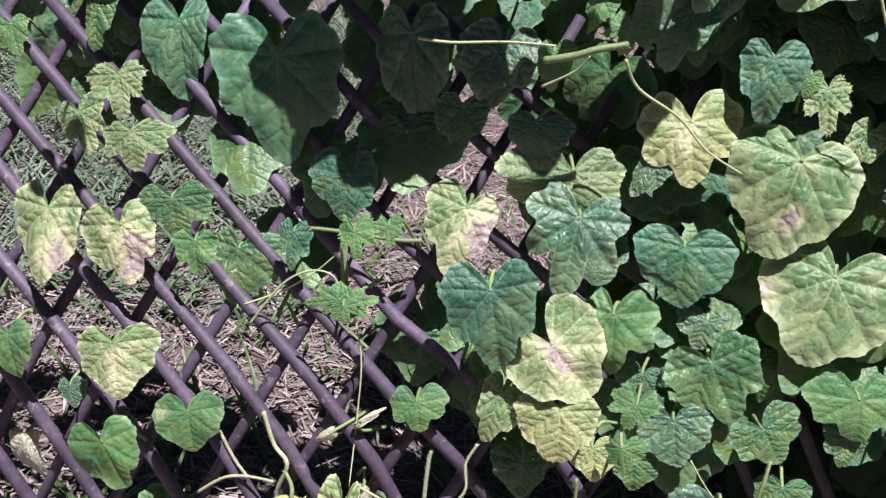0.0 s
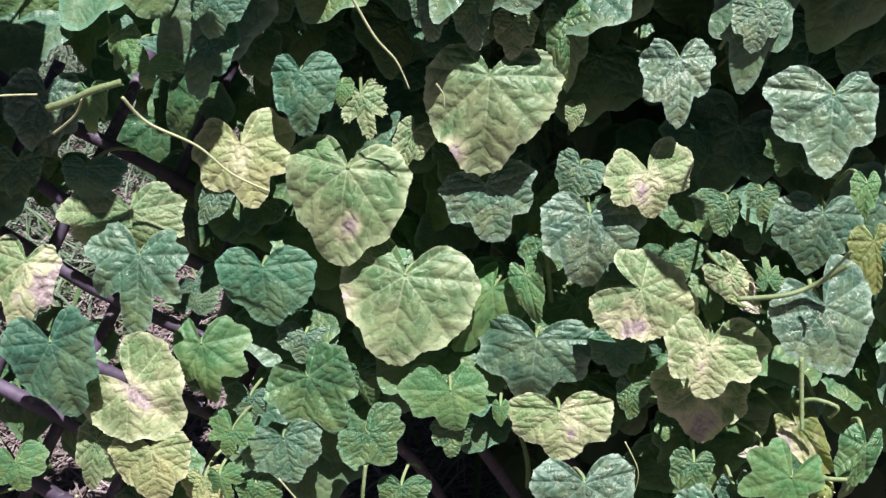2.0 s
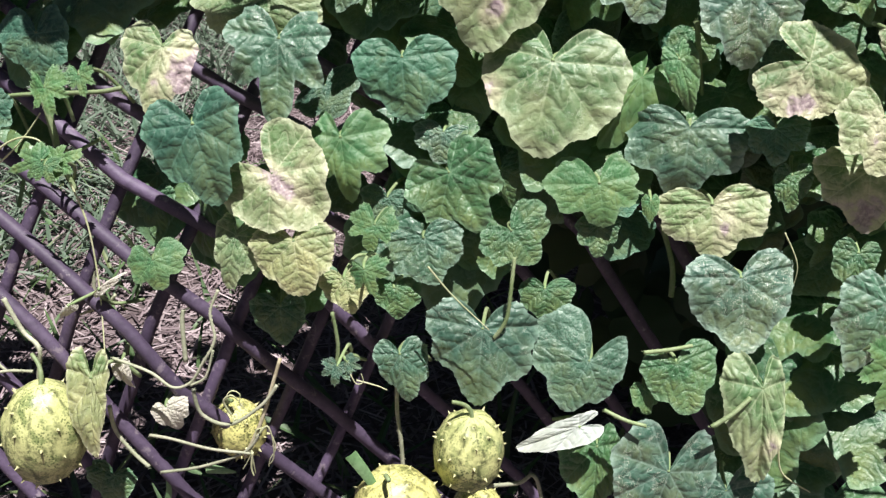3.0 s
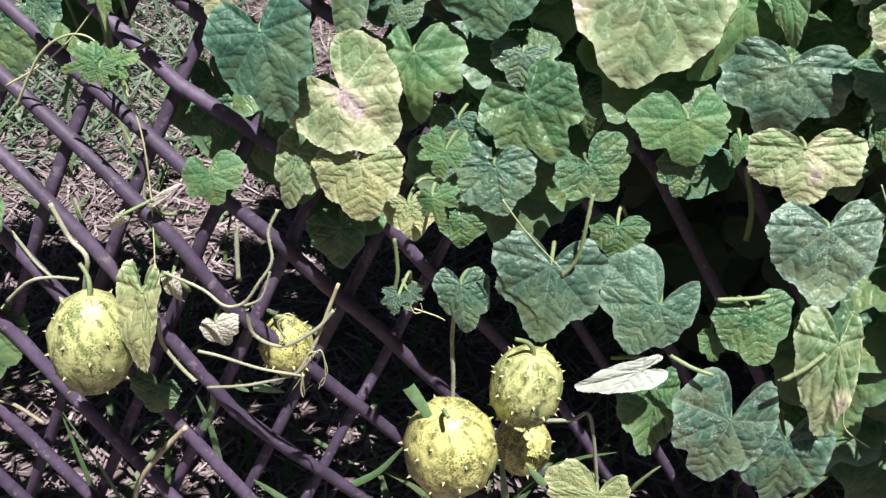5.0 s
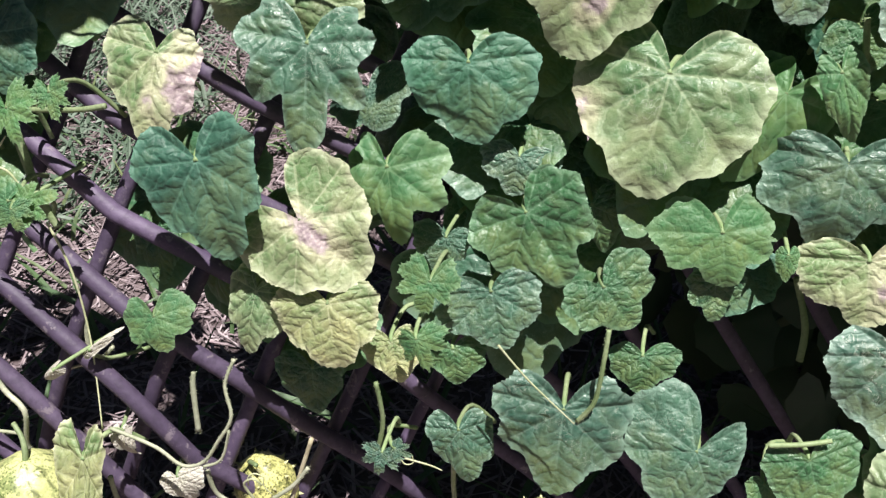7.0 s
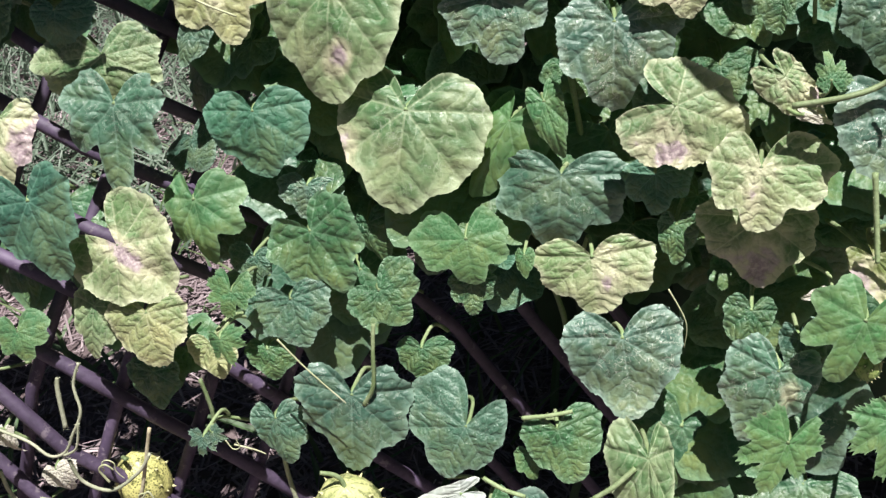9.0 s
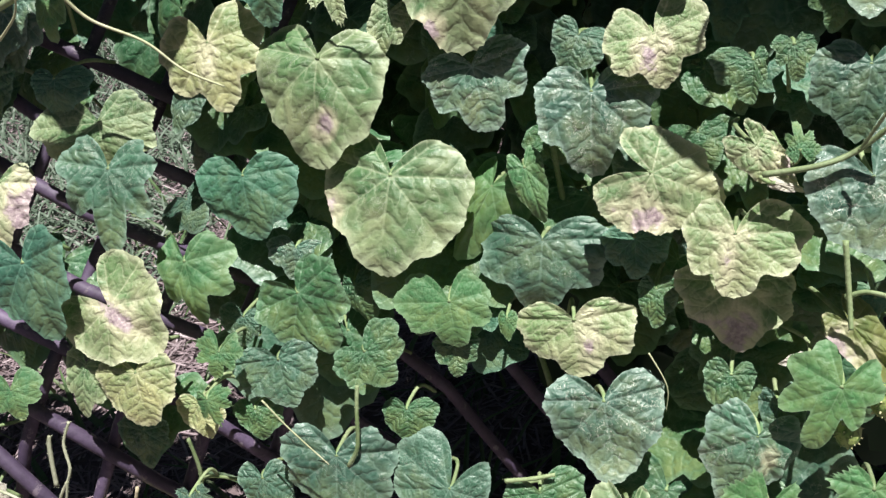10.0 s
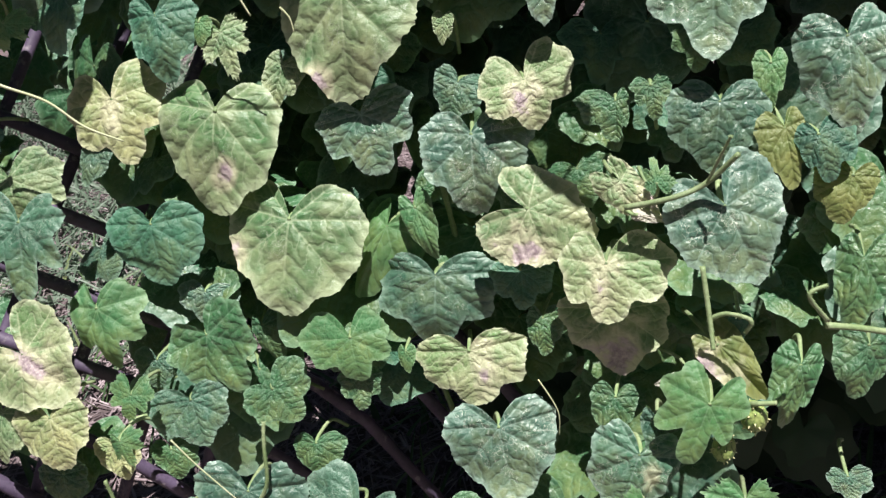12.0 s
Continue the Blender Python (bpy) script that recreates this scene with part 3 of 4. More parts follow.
leaf(0.200, -0.081, 0.565, 0.057, 0.037, 0.039, 32, 8, -3, "G", 0.35, 0.42)
leaf(0.240, -0.064, 0.562, 0.034, 0.012, 0.026, 17, 0, -1, "G", 0.3, 0.36)
leaf(0.318, -0.084, 0.558, 0.035, 0.039, 0.033, 8, 0, 0, "L", 0.45, 0.7)
leaf(0.318, -0.085, 0.522, 0.025, 0.019, 0.019, 3, 0, 0, "G", 0.4, 0.36)
leaf(0.250, -0.095, 0.521, 0.031, 0.033, 0.032, 38, 2, -1, "G", 0.35, 0.5)
leaf(0.179, -0.098, 0.515, 0.041, 0.039, 0.032, 14, 4, -4, "B", 0.2, 0.36)
leaf(0.193, -0.053, 0.589, 0.027, 0.025, 0.026, -10, 0, 1, "W", 0.3, 0.36)
leaf(0.148, -0.078, 0.542, 0.023, 0.024, 0.018, -10, -0, 1, "B", 0.3, 0.4)
leaf(0.115, -0.085, 0.596, 0.053, 0.023, 0.038, 6, 1, -0, "L", 0.6, 0.45)
leaf(0.144, -0.120, 0.537, 0.021, 0.023, 0.017, -12, -0, 0, "L", 0.85, 0.8)
leaf(0.138, -0.143, 0.510, 0.022, 0.013, 0.021, 19, 3, -2, "L", 0.9, 0.4)
leaf(0.070, -0.127, 0.582, 0.050, 0.044, 0.046, 47, 0, 0, "P", 0.12, 0.62, (-0.05, -0.2, 0.3, 0.9))
leaf(0.085, -0.143, 0.533, 0.041, 0.038, 0.033, 6, -1, 1, "Y", 0.15, 0.36, (0, 0.1, 0.1, 0.4))
leaf(0.117, -0.123, 0.490, 0.028, 0.022, 0.021, 12, 1, -0, "Y", 0.2, 0.36)
leaf(0.017, -0.135, 0.624, 0.060, 0.040, 0.040, 15, 7, 0, "T", 0.3, 0.4)
leaf(-0.014, -0.093, 0.671, 0.053, 0.033, 0.028, -9, -6, -0, "P", 0.3, 0.36, (0.42, -0.4, 0.42, 0.95))
leaf(0.063, -0.062, 0.703, 0.043, 0.058, 0.046, 6, 2, 1, "Z", 0.42, 0.55)
leaf(0.074, -0.084, 0.674, 0.062, 0.041, 0.043, -4, -2, 0, "B", 0.8, 0.4)
leaf(0.162, -0.050, 0.650, 0.052, 0.040, 0.042, 3, 3, -0, "T", 0.15, 0.36)
leaf(0.029, -0.050, 0.735, 0.028, 0.026, 0.031, -0, -2, -0, "T", 0.25, 0.36)
leaf(0.245, -0.016, 0.786, 0.034, 0.021, 0.021, 12, 0, 1, "Z", 0.7, 0.35)
leaf(0.230, -0.016, 0.795, 0.017, 0.009, 0.011, -5, -0, -0, "L", 0.2, 0.36)
leaf(0.137, -0.025, 0.866, 0.032, 0.018, 0.028, -4, -0, -0, "T", 0.2, 0.36)
leaf(0.302, -0.011, 0.859, 0.030, 0.018, 0.016, 1, 0, -0, "B", 0.2, 0.36)
leaf(0.334, -0.015, 0.857, 0.034, 0.018, 0.014, 4, 0, 0, "B", 0.2, 0.36)
leaf(0.402, -0.011, 0.842, 0.048, 0.017, 0.018, 5, -0, 1, "G", 0.25, 0.36)
leaf(0.363, -0.009, 0.842, 0.028, 0.017, 0.019, -2, -0, -0, "Z", 0.3, 0.36)
leaf(0.285, -0.011, 0.755, 0.034, 0.014, 0.018, -22, -0, -0, "Z", 0.3, 0.36)
leaf(-0.014, -0.025, 0.782, 0.041, 0.031, 0.025, -11, -4, -0, "B", 0.15, 0.36)
leaf(0.130, -0.021, 0.832, 0.048, 0.029, 0.024, -12, -4, -1, "T", 0.3, 0.4)
leaf(0.063, -0.025, 0.835, 0.028, 0.010, 0.016, -12, -1, -0, "L", 0.4, 0.4)
leaf(0.088, -0.040, 0.816, 0.019, 0.022, 0.023, -10, -1, -0, "L", 0.9, 0.7)
leaf(0.033, -0.035, 0.790, 0.031, 0.014, 0.016, 4, 1, 0, "L", 0.3, 0.36)
leaf(0.126, -0.034, 0.713, 0.032, 0.011, 0.018, -27, 0, -0, "B", 0.15, 0.36)
leaf(0.359, -0.081, 0.542, 0.018, 0.007, 0.007, 1, 0, 0, "L", 0.15, 0.36)
leaf(0.552, -0.100, 0.674, 0.018, 0.011, 0.008, -173, 0, 0, "L", 0.9, 0.5)
leaf(-0.360, -0.123, 0.622, 0.063, 0.038, 0.028, 1, 0, 0, "P", 0.22, 0.36, (0.2, -0.65, 0.35, 0.8))
leaf(-0.292, -0.128, 0.621, 0.052, 0.036, 0.028, 17, 7, 2, "P", 0.3, 0.42, (0.15, -0.6, 0.5, 0.9))
leaf(-0.253, -0.114, 0.646, 0.029, 0.032, 0.034, 12, 3, 1, "G", 0.35, 0.5)
leaf(-0.275, -0.180, 0.541, 0.044, 0.036, 0.040, 13, 1, 0, "P", 0.2, 0.36, (0, -0.45, 0.4, 0.6))
leaf(-0.218, -0.169, 0.480, 0.036, 0.033, 0.029, 13, -0, 0, "L", 0.15, 0.5, (-0.7, 0, 0.25, 0.5))
leaf(-0.276, -0.205, 0.461, 0.049, 0.037, 0.027, 23, 13, -0, "L", 0.2, 0.42)
leaf(-0.353, -0.078, 0.694, 0.036, 0.023, 0.023, 25, 1, 1, "Z", 0.65, 0.4)
leaf(-0.301, -0.087, 0.687, 0.032, 0.029, 0.037, 9, -0, -0, "Z", 0.6, 0.36)
leaf(-0.326, -0.057, 0.725, 0.037, 0.032, 0.022, 13, 1, 1, "Z", 0.7, 0.36)
leaf(-0.356, -0.032, 0.778, 0.039, 0.013, 0.019, -1, -2, -1, "G", 0.2, 0.36)
leaf(-0.112, -0.092, 0.682, 0.035, 0.037, 0.022, 3, -3, -1, "T", 0.25, 0.65)
leaf(-0.229, -0.125, 0.617, 0.030, 0.018, 0.018, 10, 1, 0, "L", 0.4, 0.36)
leaf(-0.204, -0.094, 0.601, 0.048, 0.027, 0.045, 2, 0, -0, "G", 0.2, 0.36)
leaf(-0.148, -0.116, 0.636, 0.032, 0.013, 0.014, 2, -0, -0, "T", 0.5, 0.36)
leaf(-0.095, -0.127, 0.650, 0.022, 0.013, 0.020, 14, 0, 0, "L", 0.9, 0.7)
leaf(-0.069, -0.122, 0.658, 0.016, 0.011, 0.012, 13, 0, 0, "L", 0.9, 0.6)
leaf(-0.099, -0.149, 0.601, 0.029, 0.014, 0.012, -73, -0, -0, "L", 0.9, 0.36)
leaf(-0.089, -0.149, 0.601, 0.022, 0.015, 0.012, 106, 0, 0, "L", 0.9, 0.36)
leaf(-0.093, -0.155, 0.599, 0.014, 0.013, 0.013, 21, 0, 0, "L", 0.9, 0.36)
leaf(-0.030, -0.143, 0.515, 0.025, 0.023, 0.025, 14, 0, -0, "L", 0.4, 0.65)
leaf(-0.040, -0.098, 0.549, 0.034, 0.020, 0.016, 3, -0, 0, "G", 0.2, 0.36)
leaf(0.004, -0.099, 0.545, 0.066, 0.029, 0.024, 17, 2, -1, "G", 0.15, 0.36)
leaf(0.037, -0.133, 0.533, 0.043, 0.017, 0.025, -15, 0, 1, "Z", 0.3, 0.36)
leaf(-0.033, -0.040, 0.736, 0.037, 0.022, 0.022, 4, -0, -0, "G", 0.2, 0.36)
leaf(-0.076, -0.050, 0.711, 0.045, 0.031, 0.034, 10, 0, 0, "G", 0.2, 0.36)
leaf(-0.383, -0.163, 0.517, 0.040, 0.025, 0.023, 15, 2, 0, "L", 0.25, 0.36)
leaf(-0.327, -0.165, 0.480, 0.021, 0.011, 0.013, 17, 1, 0, "B", 0.3, 0.36)
leaf(-0.434, -0.041, 0.750, 0.027, 0.018, 0.015, 21, 0, 0, "L", 0.3, 0.36)
leaf(0.228, -0.138, 0.455, 0.062, 0.049, 0.044, -5, 2, 2, "B", 0.32, 0.38)
leaf(0.160, -0.135, 0.427, 0.040, 0.023, 0.023, 10, 1, -1, "B", 0.25, 0.36)
leaf(0.312, -0.139, 0.428, 0.044, 0.047, 0.033, -28, -2, 1, "B", 0.25, 0.75)
leaf(0.381, -0.139, 0.428, 0.041, 0.030, 0.034, 18, -1, -2, "G", 0.2, 0.36)
leaf(0.358, -0.138, 0.402, 0.022, 0.013, 0.012, 7, 0, -0, "L", 0.3, 0.36)
leaf(0.378, -0.165, 0.341, 0.064, 0.049, 0.038, -14, 10, 5, "W", 0.32, 0.66)
leaf(0.426, -0.161, 0.320, 0.068, 0.037, 0.036, -0, 7, 6, "B", 0.25, 0.36)
leaf(0.322, -0.141, 0.344, 0.062, 0.034, 0.018, -3, 1, 1, "G", 0.15, 0.36)
leaf(0.305, -0.157, 0.377, 0.053, 0.010, 0.014, -67, -0, 1, "V", 0.04, 0.36)
leaf(0.285, -0.164, 0.239, 0.030, 0.046, 0.032, -13, 3, 3, "Y", 0.3, 0.8)
leaf(0.407, -0.160, 0.221, 0.038, 0.027, 0.030, 7, -0, -0, "Z", 0.2, 0.36)
leaf(0.461, -0.160, 0.219, 0.035, 0.020, 0.025, 8, -0, -0, "G", 0.2, 0.36)
leaf(-0.073, -0.197, 0.439, 0.064, 0.023, 0.012, -2, 0, 0, "Y", 0.1, 0.36)
leaf(-0.245, -0.151, 0.352, 0.051, 0.036, 0.030, -4, -1, 0, "L", 0.15, 0.36)
leaf(-0.097, -0.159, 0.308, 0.029, 0.026, 0.019, -15, -0, 1, "G", 0.2, 0.36)
leaf(0.277, -0.101, 0.472, 0.027, 0.021, 0.025, 0, -0, 0, "G", 0.2, 0.36)
leaf(0.154, -0.108, 0.474, 0.026, 0.019, 0.023, 5, 0, -0, "G", 0.2, 0.36)
leaf(0.062, -0.126, 0.465, 0.031, 0.028, 0.023, 4, -0, 0, "G", 0.2, 0.36)
leaf(0.413, -0.014, 0.776, 0.018, 0.008, 0.008, -10, -0, -0, "Z", 0.2, 0.36)
leaf(0.669, -0.129, 0.456, 0.019, 0.014, 0.016, 7, -0, -0, "W", 0.3, 0.4)
leaf(-0.073, -0.155, 0.496, 0.023, 0.004, 0.004, 137, -9, -8, "X", 0.3, 0.4, curl=3)
leaf(-0.096, -0.167, 0.486, 0.018, 0.004, 0.006, -52, -0, -0, "X", 0.3, 0.3, curl=3)
leaf(-0.037, -0.158, 0.384, 0.023, 0.014, 0.018, 20, 1, 0, "X", 0.2, 0.3, curl=3)
leaf(-0.066, -0.161, 0.429, 0.024, 0.006, 0.005, 7, -0, 0, "X", 0.2, 0.2, curl=3)
leaf(-0.390, -0.147, 0.399, 0.048, 0.024, 0.008, 8, -1, 0, "X", 0.2, 0.1, curl=3)
leaf(0.557, -0.123, 0.537, 0.014, 0.005, 0.005, -76, -0, 0, "X", 0.2, 0.2, curl=3)
leaf(0.539, -0.100, 0.652, 0.022, 0.004, 0.005, 74, 0, 0, "X", 0.2, 0.2, curl=3)
leaf(0.116, -0.170, 0.438, 0.017, 0.012, 0.014, -11, 0, 0, "B", 0.95, 0.4)
leaf(0.125, -0.169, 0.442, 0.012, 0.009, 0.007, 64, -0, -0, "B", 0.9, 0.36)

# ---- leaves deeper in the thicket, some added only for their shade ----
def thicket(count, seed, box, deep, kinds="GGGBBT", size=1.0):
    rng = random.Random(seed)
    n = 0
    while n < count:
        x, z = rng.uniform(box[0], box[1]), rng.uniform(box[2], box[3])
        if (x < 0.02 and z < 0.66) or (z < 0.50 and x < 0.42) or (x > 0.60 and z < 0.52):
            continue                                    # the bare stretch of lattice
        y = heart_y(z) + rng.uniform(*deep)
        half = rng.uniform(0.035, 0.055) * size
        leaf(x, y, z, rng.uniform(0.045, 0.075) * size, half, half * rng.uniform(0.85, 1.15), rng.uniform(-45, 45), rng.uniform(-35, 10), rng.uniform(-35, 35),
             rng.choice(kinds), rng.uniform(0.1, 0.5), spokes=60, rings=6)
        n += 1


# Fringe above the visible leaves, added to shade the layers behind.
thicket(70, 25, (-0.42, 0.95, 0.86, 1.04), (-0.13, -0.07), "GGB")
thicket(14, 26, (-0.48, -0.24, 0.66, 0.84), (-0.06, -0.02), "GGB", 0.6)
thicket(60, 20, (0.12, 0.98, 0.36, 0.95), (-0.015, 0.01), "GGB")
thicket(75, 24, (0.03, 0.80, 0.49, 0.90), (-0.020, 0.012), "GGTB", 0.62)
for x, y, z, size, spin in ((-0.045, -0.075, 0.560, 0.062, 10), (0.010, -0.070, 0.530, 0.070, 24), (-0.010, -0.060, 0.585, 0.060, -8), (-0.165, -0.050, 0.610, 0.062, 18),
                            (-0.130, -0.045, 0.690, 0.066, -6), (-0.075, -0.040, 0.720, 0.070, 12), (-0.215, -0.045, 0.690, 0.058, 20), (0.060, -0.085, 0.470, 0.050, 5)):
    leaf(x, y, z, size, size * 0.68, size * 0.74, spin, -24, -6, "G", 0.2, 0.4, spokes=90, rings=9)
thicket(130, 21, (-0.55, 0.98, 0.12, 1.0), (0.02, 0.12))
# The next two runs are added cover that shades the ground behind.
thicket(330, 22, (-0.10, 1.15, 0.45, 1.02), (0.08, 0.42))
thicket(26, 23, (-0.65, 0.0, 0.72, 0.95), (-0.02, 0.08))


# ---- unseen leaf roof that shades the vine's back, and the bush behind it ----
def loose_leaves(name, count, seed, place, label, tip):
    """Many plain leaves in one mesh; place(rng) gives a point, or None."""
    rng = random.Random(seed)
    verts, faces = [], []
    made = 0
    while made < count:
        p = place(rng)
        if p is None:
            continue
        made += 1
        m = Matrix.Translation(p) @ pose(0, 0, 0, rng.uniform(*tip), rng.uniform(-25, 25), rng.uniform(-50, 50)) @ pose(0, 0, 0, 0, 0, rng.uniform(-40, 40))
        size, b, lobe = rng.uniform(0.045, 0.075), len(verts), rng.uniform(0.1, 0.5)
        verts.append(m @ Vector((0, 0, 0)))
        for ring in (0.55, 1.0):
            for k in range(24):
                deg = 360 * (k + 0.5) / 24 - 180
                r = outline(abs(deg), lobe, 1.0) * size * ring * (1 + 0.05 * (k % 2))
                x, y = math.sin(radians(deg)) * r, -math.cos(radians(deg)) * r
                verts.append(m @ Vector((x, y, -0.16 * r * r / size + 0.02 * size * math.sin(deg * 0.1))))
        for k in range(23):
            faces.append((b, b + 1 + k, b + 2 + k))
            faces.append((b + 1 + k, b + 25 + k, b + 26 + k, b + 2 + k))
    me = bpy.data.meshes.new(name)
    me.from_pydata(verts, [], faces)
    me.materials.append(BUSH)
    me.shade_smooth()
    tagged(new(name, me), label, "foliage", kind="stuff")


BUSH = island_material("bush_leaves", ((0.04, 0.09, 0.035), (0.06, 0.13, 0.05), (0.05, 0.10, 0.05), (0.10, 0.14, 0.05)), 0.55, 0.12)


# Added roof of leaves, out of sight, keeps sun off the back layers.
def on_top(rng):
    x, y = rng.uniform(0.10, 1.35), rng.uniform(-0.02, 0.75)
    if x < 0.32 and y < 0.06:
        y += 0.10
    if rng.random() < 0.05:
        x, y = rng.uniform(-0.12, 0.02), rng.uniform(-0.12, -0.02)
    return Vector((x, y, 0.99 + 0.10 * rng.random() + 0.03 * noise.noise(Vector((x * 5, y * 5, 0)))))


# Backdrop bush added to hide the sunlit ground and darken the gaps.
def behind(rng):
    x, z = rng.uniform(0.2, 1.7), rng.uniform(0.05, 0.98)
    if x < 0.24 + 0.25 * rng.random():
        return None
    return Vector((x, rng.uniform(0.22, 0.85), z))


loose_leaves("unseen_shade_leaves", 620, 31, on_top, "unseen roof of leaves added above the vine to block the sun", (-25, 30))
loose_leaves("bush_foliage", 900, 32, behind, "dark leaves of a bush added behind the lattice to keep the gaps dark", (30, 80))

# ---- horned melons ----
def fruit_material(name, ripe, dark):
    mat, nt, bsdf = nodes_of(name)
    co = nt.nodes.new("ShaderNodeTexCoord").outputs["Object"]
    tint = nt.nodes.new("ShaderNodeVertexColor")
    tint.layer_name = "halo"
    halo = nt.nodes.new("ShaderNodeSeparateColor")
    nt.links.new(tint.outputs[0], halo.inputs[0])
    speck = node(nt, "ShaderNodeTexVoronoi", Scale=480.0)
    nt.links.new(co, speck.inputs["Vector"])
    band = noise_of(nt, co, 38.0, 3.0, 0.6)
    fine = noise_of(nt, co, 260.0, 3.0, 0.6)
    col = mix(nt, span(nt, noise_of(nt, co, 16.0, 2.0), 0.35, 0.65), ripe, tuple(0.8 * v for v in ripe))
    dots = math_node(nt, "MULTIPLY", span(nt, speck.outputs["Distance"], 0.25, 0.5, 1.0, 0.0), span(nt, band, 0.34, 0.60, 0.15, 0.95))
    blot = math_node(nt, "MULTIPLY", span(nt, noise_of(nt, co, 95.0, 4.0, 0.7), 0.47, 0.60), span(nt, band, 0.34, 0.58, 0.25, 0.85))
    col = mix(nt, blot, col, tuple(1.7 * v for v in dark))
    col = mix(nt, dots, col, dark)
    # long dark seams down the flanks, broken up
    seam = math_node(nt, "MULTIPLY", halo.outputs[1], span(nt, fine, 0.40, 0.56))
    col = mix(nt, math_node(nt, "MULTIPLY", seam, 0.85), col, tuple(0.5 * v for v in dark))
    col = mix(nt, math_node(nt, "MULTIPLY", halo.outputs[0], 0.85), col, tuple(0.6 * v for v in dark))
    nt.links.new(col, bsdf.inputs["Base Color"])
    nt.links.new(bump(nt, math_node(nt, "ADD", band, math_node(nt, "MULTIPLY", fine, 0.3)), 0.6, 0.003), bsdf.inputs["Normal"])
    bsdf.inputs["Roughness"].default_value = 0.42
    return mat


MELON = fruit_material("melon_rind", (0.74, 0.70, 0.27), (0.11, 0.12, 0.04))
MELON_GREEN = fruit_material("melon_rind_green", (0.64, 0.65, 0.29), (0.10, 0.13, 0.045))
YOUNG = fruit_material("young_melon_rind", (0.40, 0.48, 0.16), (0.10, 0.18, 0.05))
SPINE = plain_material("melon_spine", (0.56, 0.54, 0.26), (0.68, 0.66, 0.42), 80, 0.5, 0.2)


def spine_mesh(size):
    me = bpy.data.meshes.new("spine")
    verts, faces = [], []
    rings = ((0.0, 0.62), (0.35, 0.42), (0.75, 0.20))
    for h, r in rings:
        verts += [(r * size * math.cos(a), r * size * math.sin(a), h * size * 1.5) for a in (math.pi * k / 4 for k in range(8))]
    verts.append((0, 0, 1.75 * size))
    for i in range(2):
        for k in range(8):
            faces.append((8 * i + k, 8 * i + (k + 1) % 8, 8 * i + 8 + (k + 1) % 8, 8 * i + 8 + k))
    faces += [(16 + k, 16 + (k + 1) % 8, 24) for k in range(8)]
    me.from_pydata(verts, [], faces)
    me.materials.append(SPINE)
    me.shade_smooth()
    return me


def melon(x, y, z, radius, height, tilt, swing, seed, material, label, count=40, size=0.0022):
    """A horned melon hanging from its stalk: oval rind, spines with sunken dark feet, stalk."""
    rng = random.Random(seed)
    feet = []
    while len(feet) < count:
        u, a = rng.uniform(-0.94, 0.94), rng.uniform(0, 2 * math.pi)
        d = Vector((math.sqrt(1 - u * u) * math.cos(a), math.sqrt(1 - u * u) * math.sin(a), u))
        if all((d - f).length > 0.33 for f in feet) or rng.random() < 0.004:
            feet.append(d)
    top = empty("horned_melon", (x, y, z))
    top.rotation_euler = (radians(tilt), radians(swing), radians(rng.uniform(0, 360)))
    tagged(top, label, "fruit", "melons hanging on the vines")

    def skin(d):
        seg = 0.012 * math.cos(10 * math.atan2(d.y, d.x))
        lump = 0.025 * noise.noise(d * 2.2 + Vector((seed, 0, 0)))
        near = min((d - f).length for f in feet)
        knob = 0.045 * math.exp(-(near / 0.11) ** 2)
        k = 1 + seg * (1 - d.z * d.z) + lump + knob
        return Vector((d.x * radius * k, d.y * radius * k, d.z * height / 2 * k)), near

    verts, faces, cols = [], [], []
    nu, nv = 72, 44
    for j in range(nv + 1):
        t = math.pi * j / nv
        for i in range(nu):
            a = 2 * math.pi * i / nu
            d = Vector((math.sin(t) * math.cos(a), math.sin(t) * math.sin(a), math.cos(t)))
            p, near = skin(d)
            verts.append(p)
            seam = max(0.0, math.cos(10 * a + 2.5 * noise.noise(Vector((math.cos(a) * 2, math.sin(a) * 2, d.z * 3)))))
            cols.append((0.8 * math.exp(-((near - 0.08) / 0.035) ** 2), seam ** 5, 0, 1))
    for j in range(nv):
        for i in range(nu):
            q, r = j * nu + i, j * nu + (i + 1) % nu
            faces.append((q, q + nu, r + nu, r))
    me = bpy.data.meshes.new("rind")
    me.from_pydata(verts, [], faces)
    tint = me.color_attributes.new("halo", "FLOAT_COLOR", "POINT")
    tint.data.foreach_set("color", np.array(cols, dtype=np.float32).ravel())
    me.materials.append(material)
    me.shade_smooth()
    rind = new("rind", me)
    rind.parent = top
    shared = spine_mesh(size)
    for f in feet:
        p, _ = skin(f)
        sp = new("spine", shared)
        sp.parent = top
        out = Vector((f.x / radius, f.y / radius, 2 * f.z / height)).normalized()
        k = rng.uniform(0.7, 1.15)
        sp.matrix_basis = Matrix.Translation(p * 0.985) @ out.to_track_quat("Z", "Y").to_matrix().to_4x4() @ Matrix.Scale(k, 4)
    bm = bmesh.new()
    pts = curve_points([(0, 0, height * 0.47), (0.002, 0.001, height * 0.56), (0.004, 0.006, height * 0.64), (0.005, 0.016, height * 0.70)], 5)
    add_tube(bm, pts, 0.0021, 0.0016, 8, 0.1)
    part("stalk", bm, STEM, top, "pale green fruit stalk")


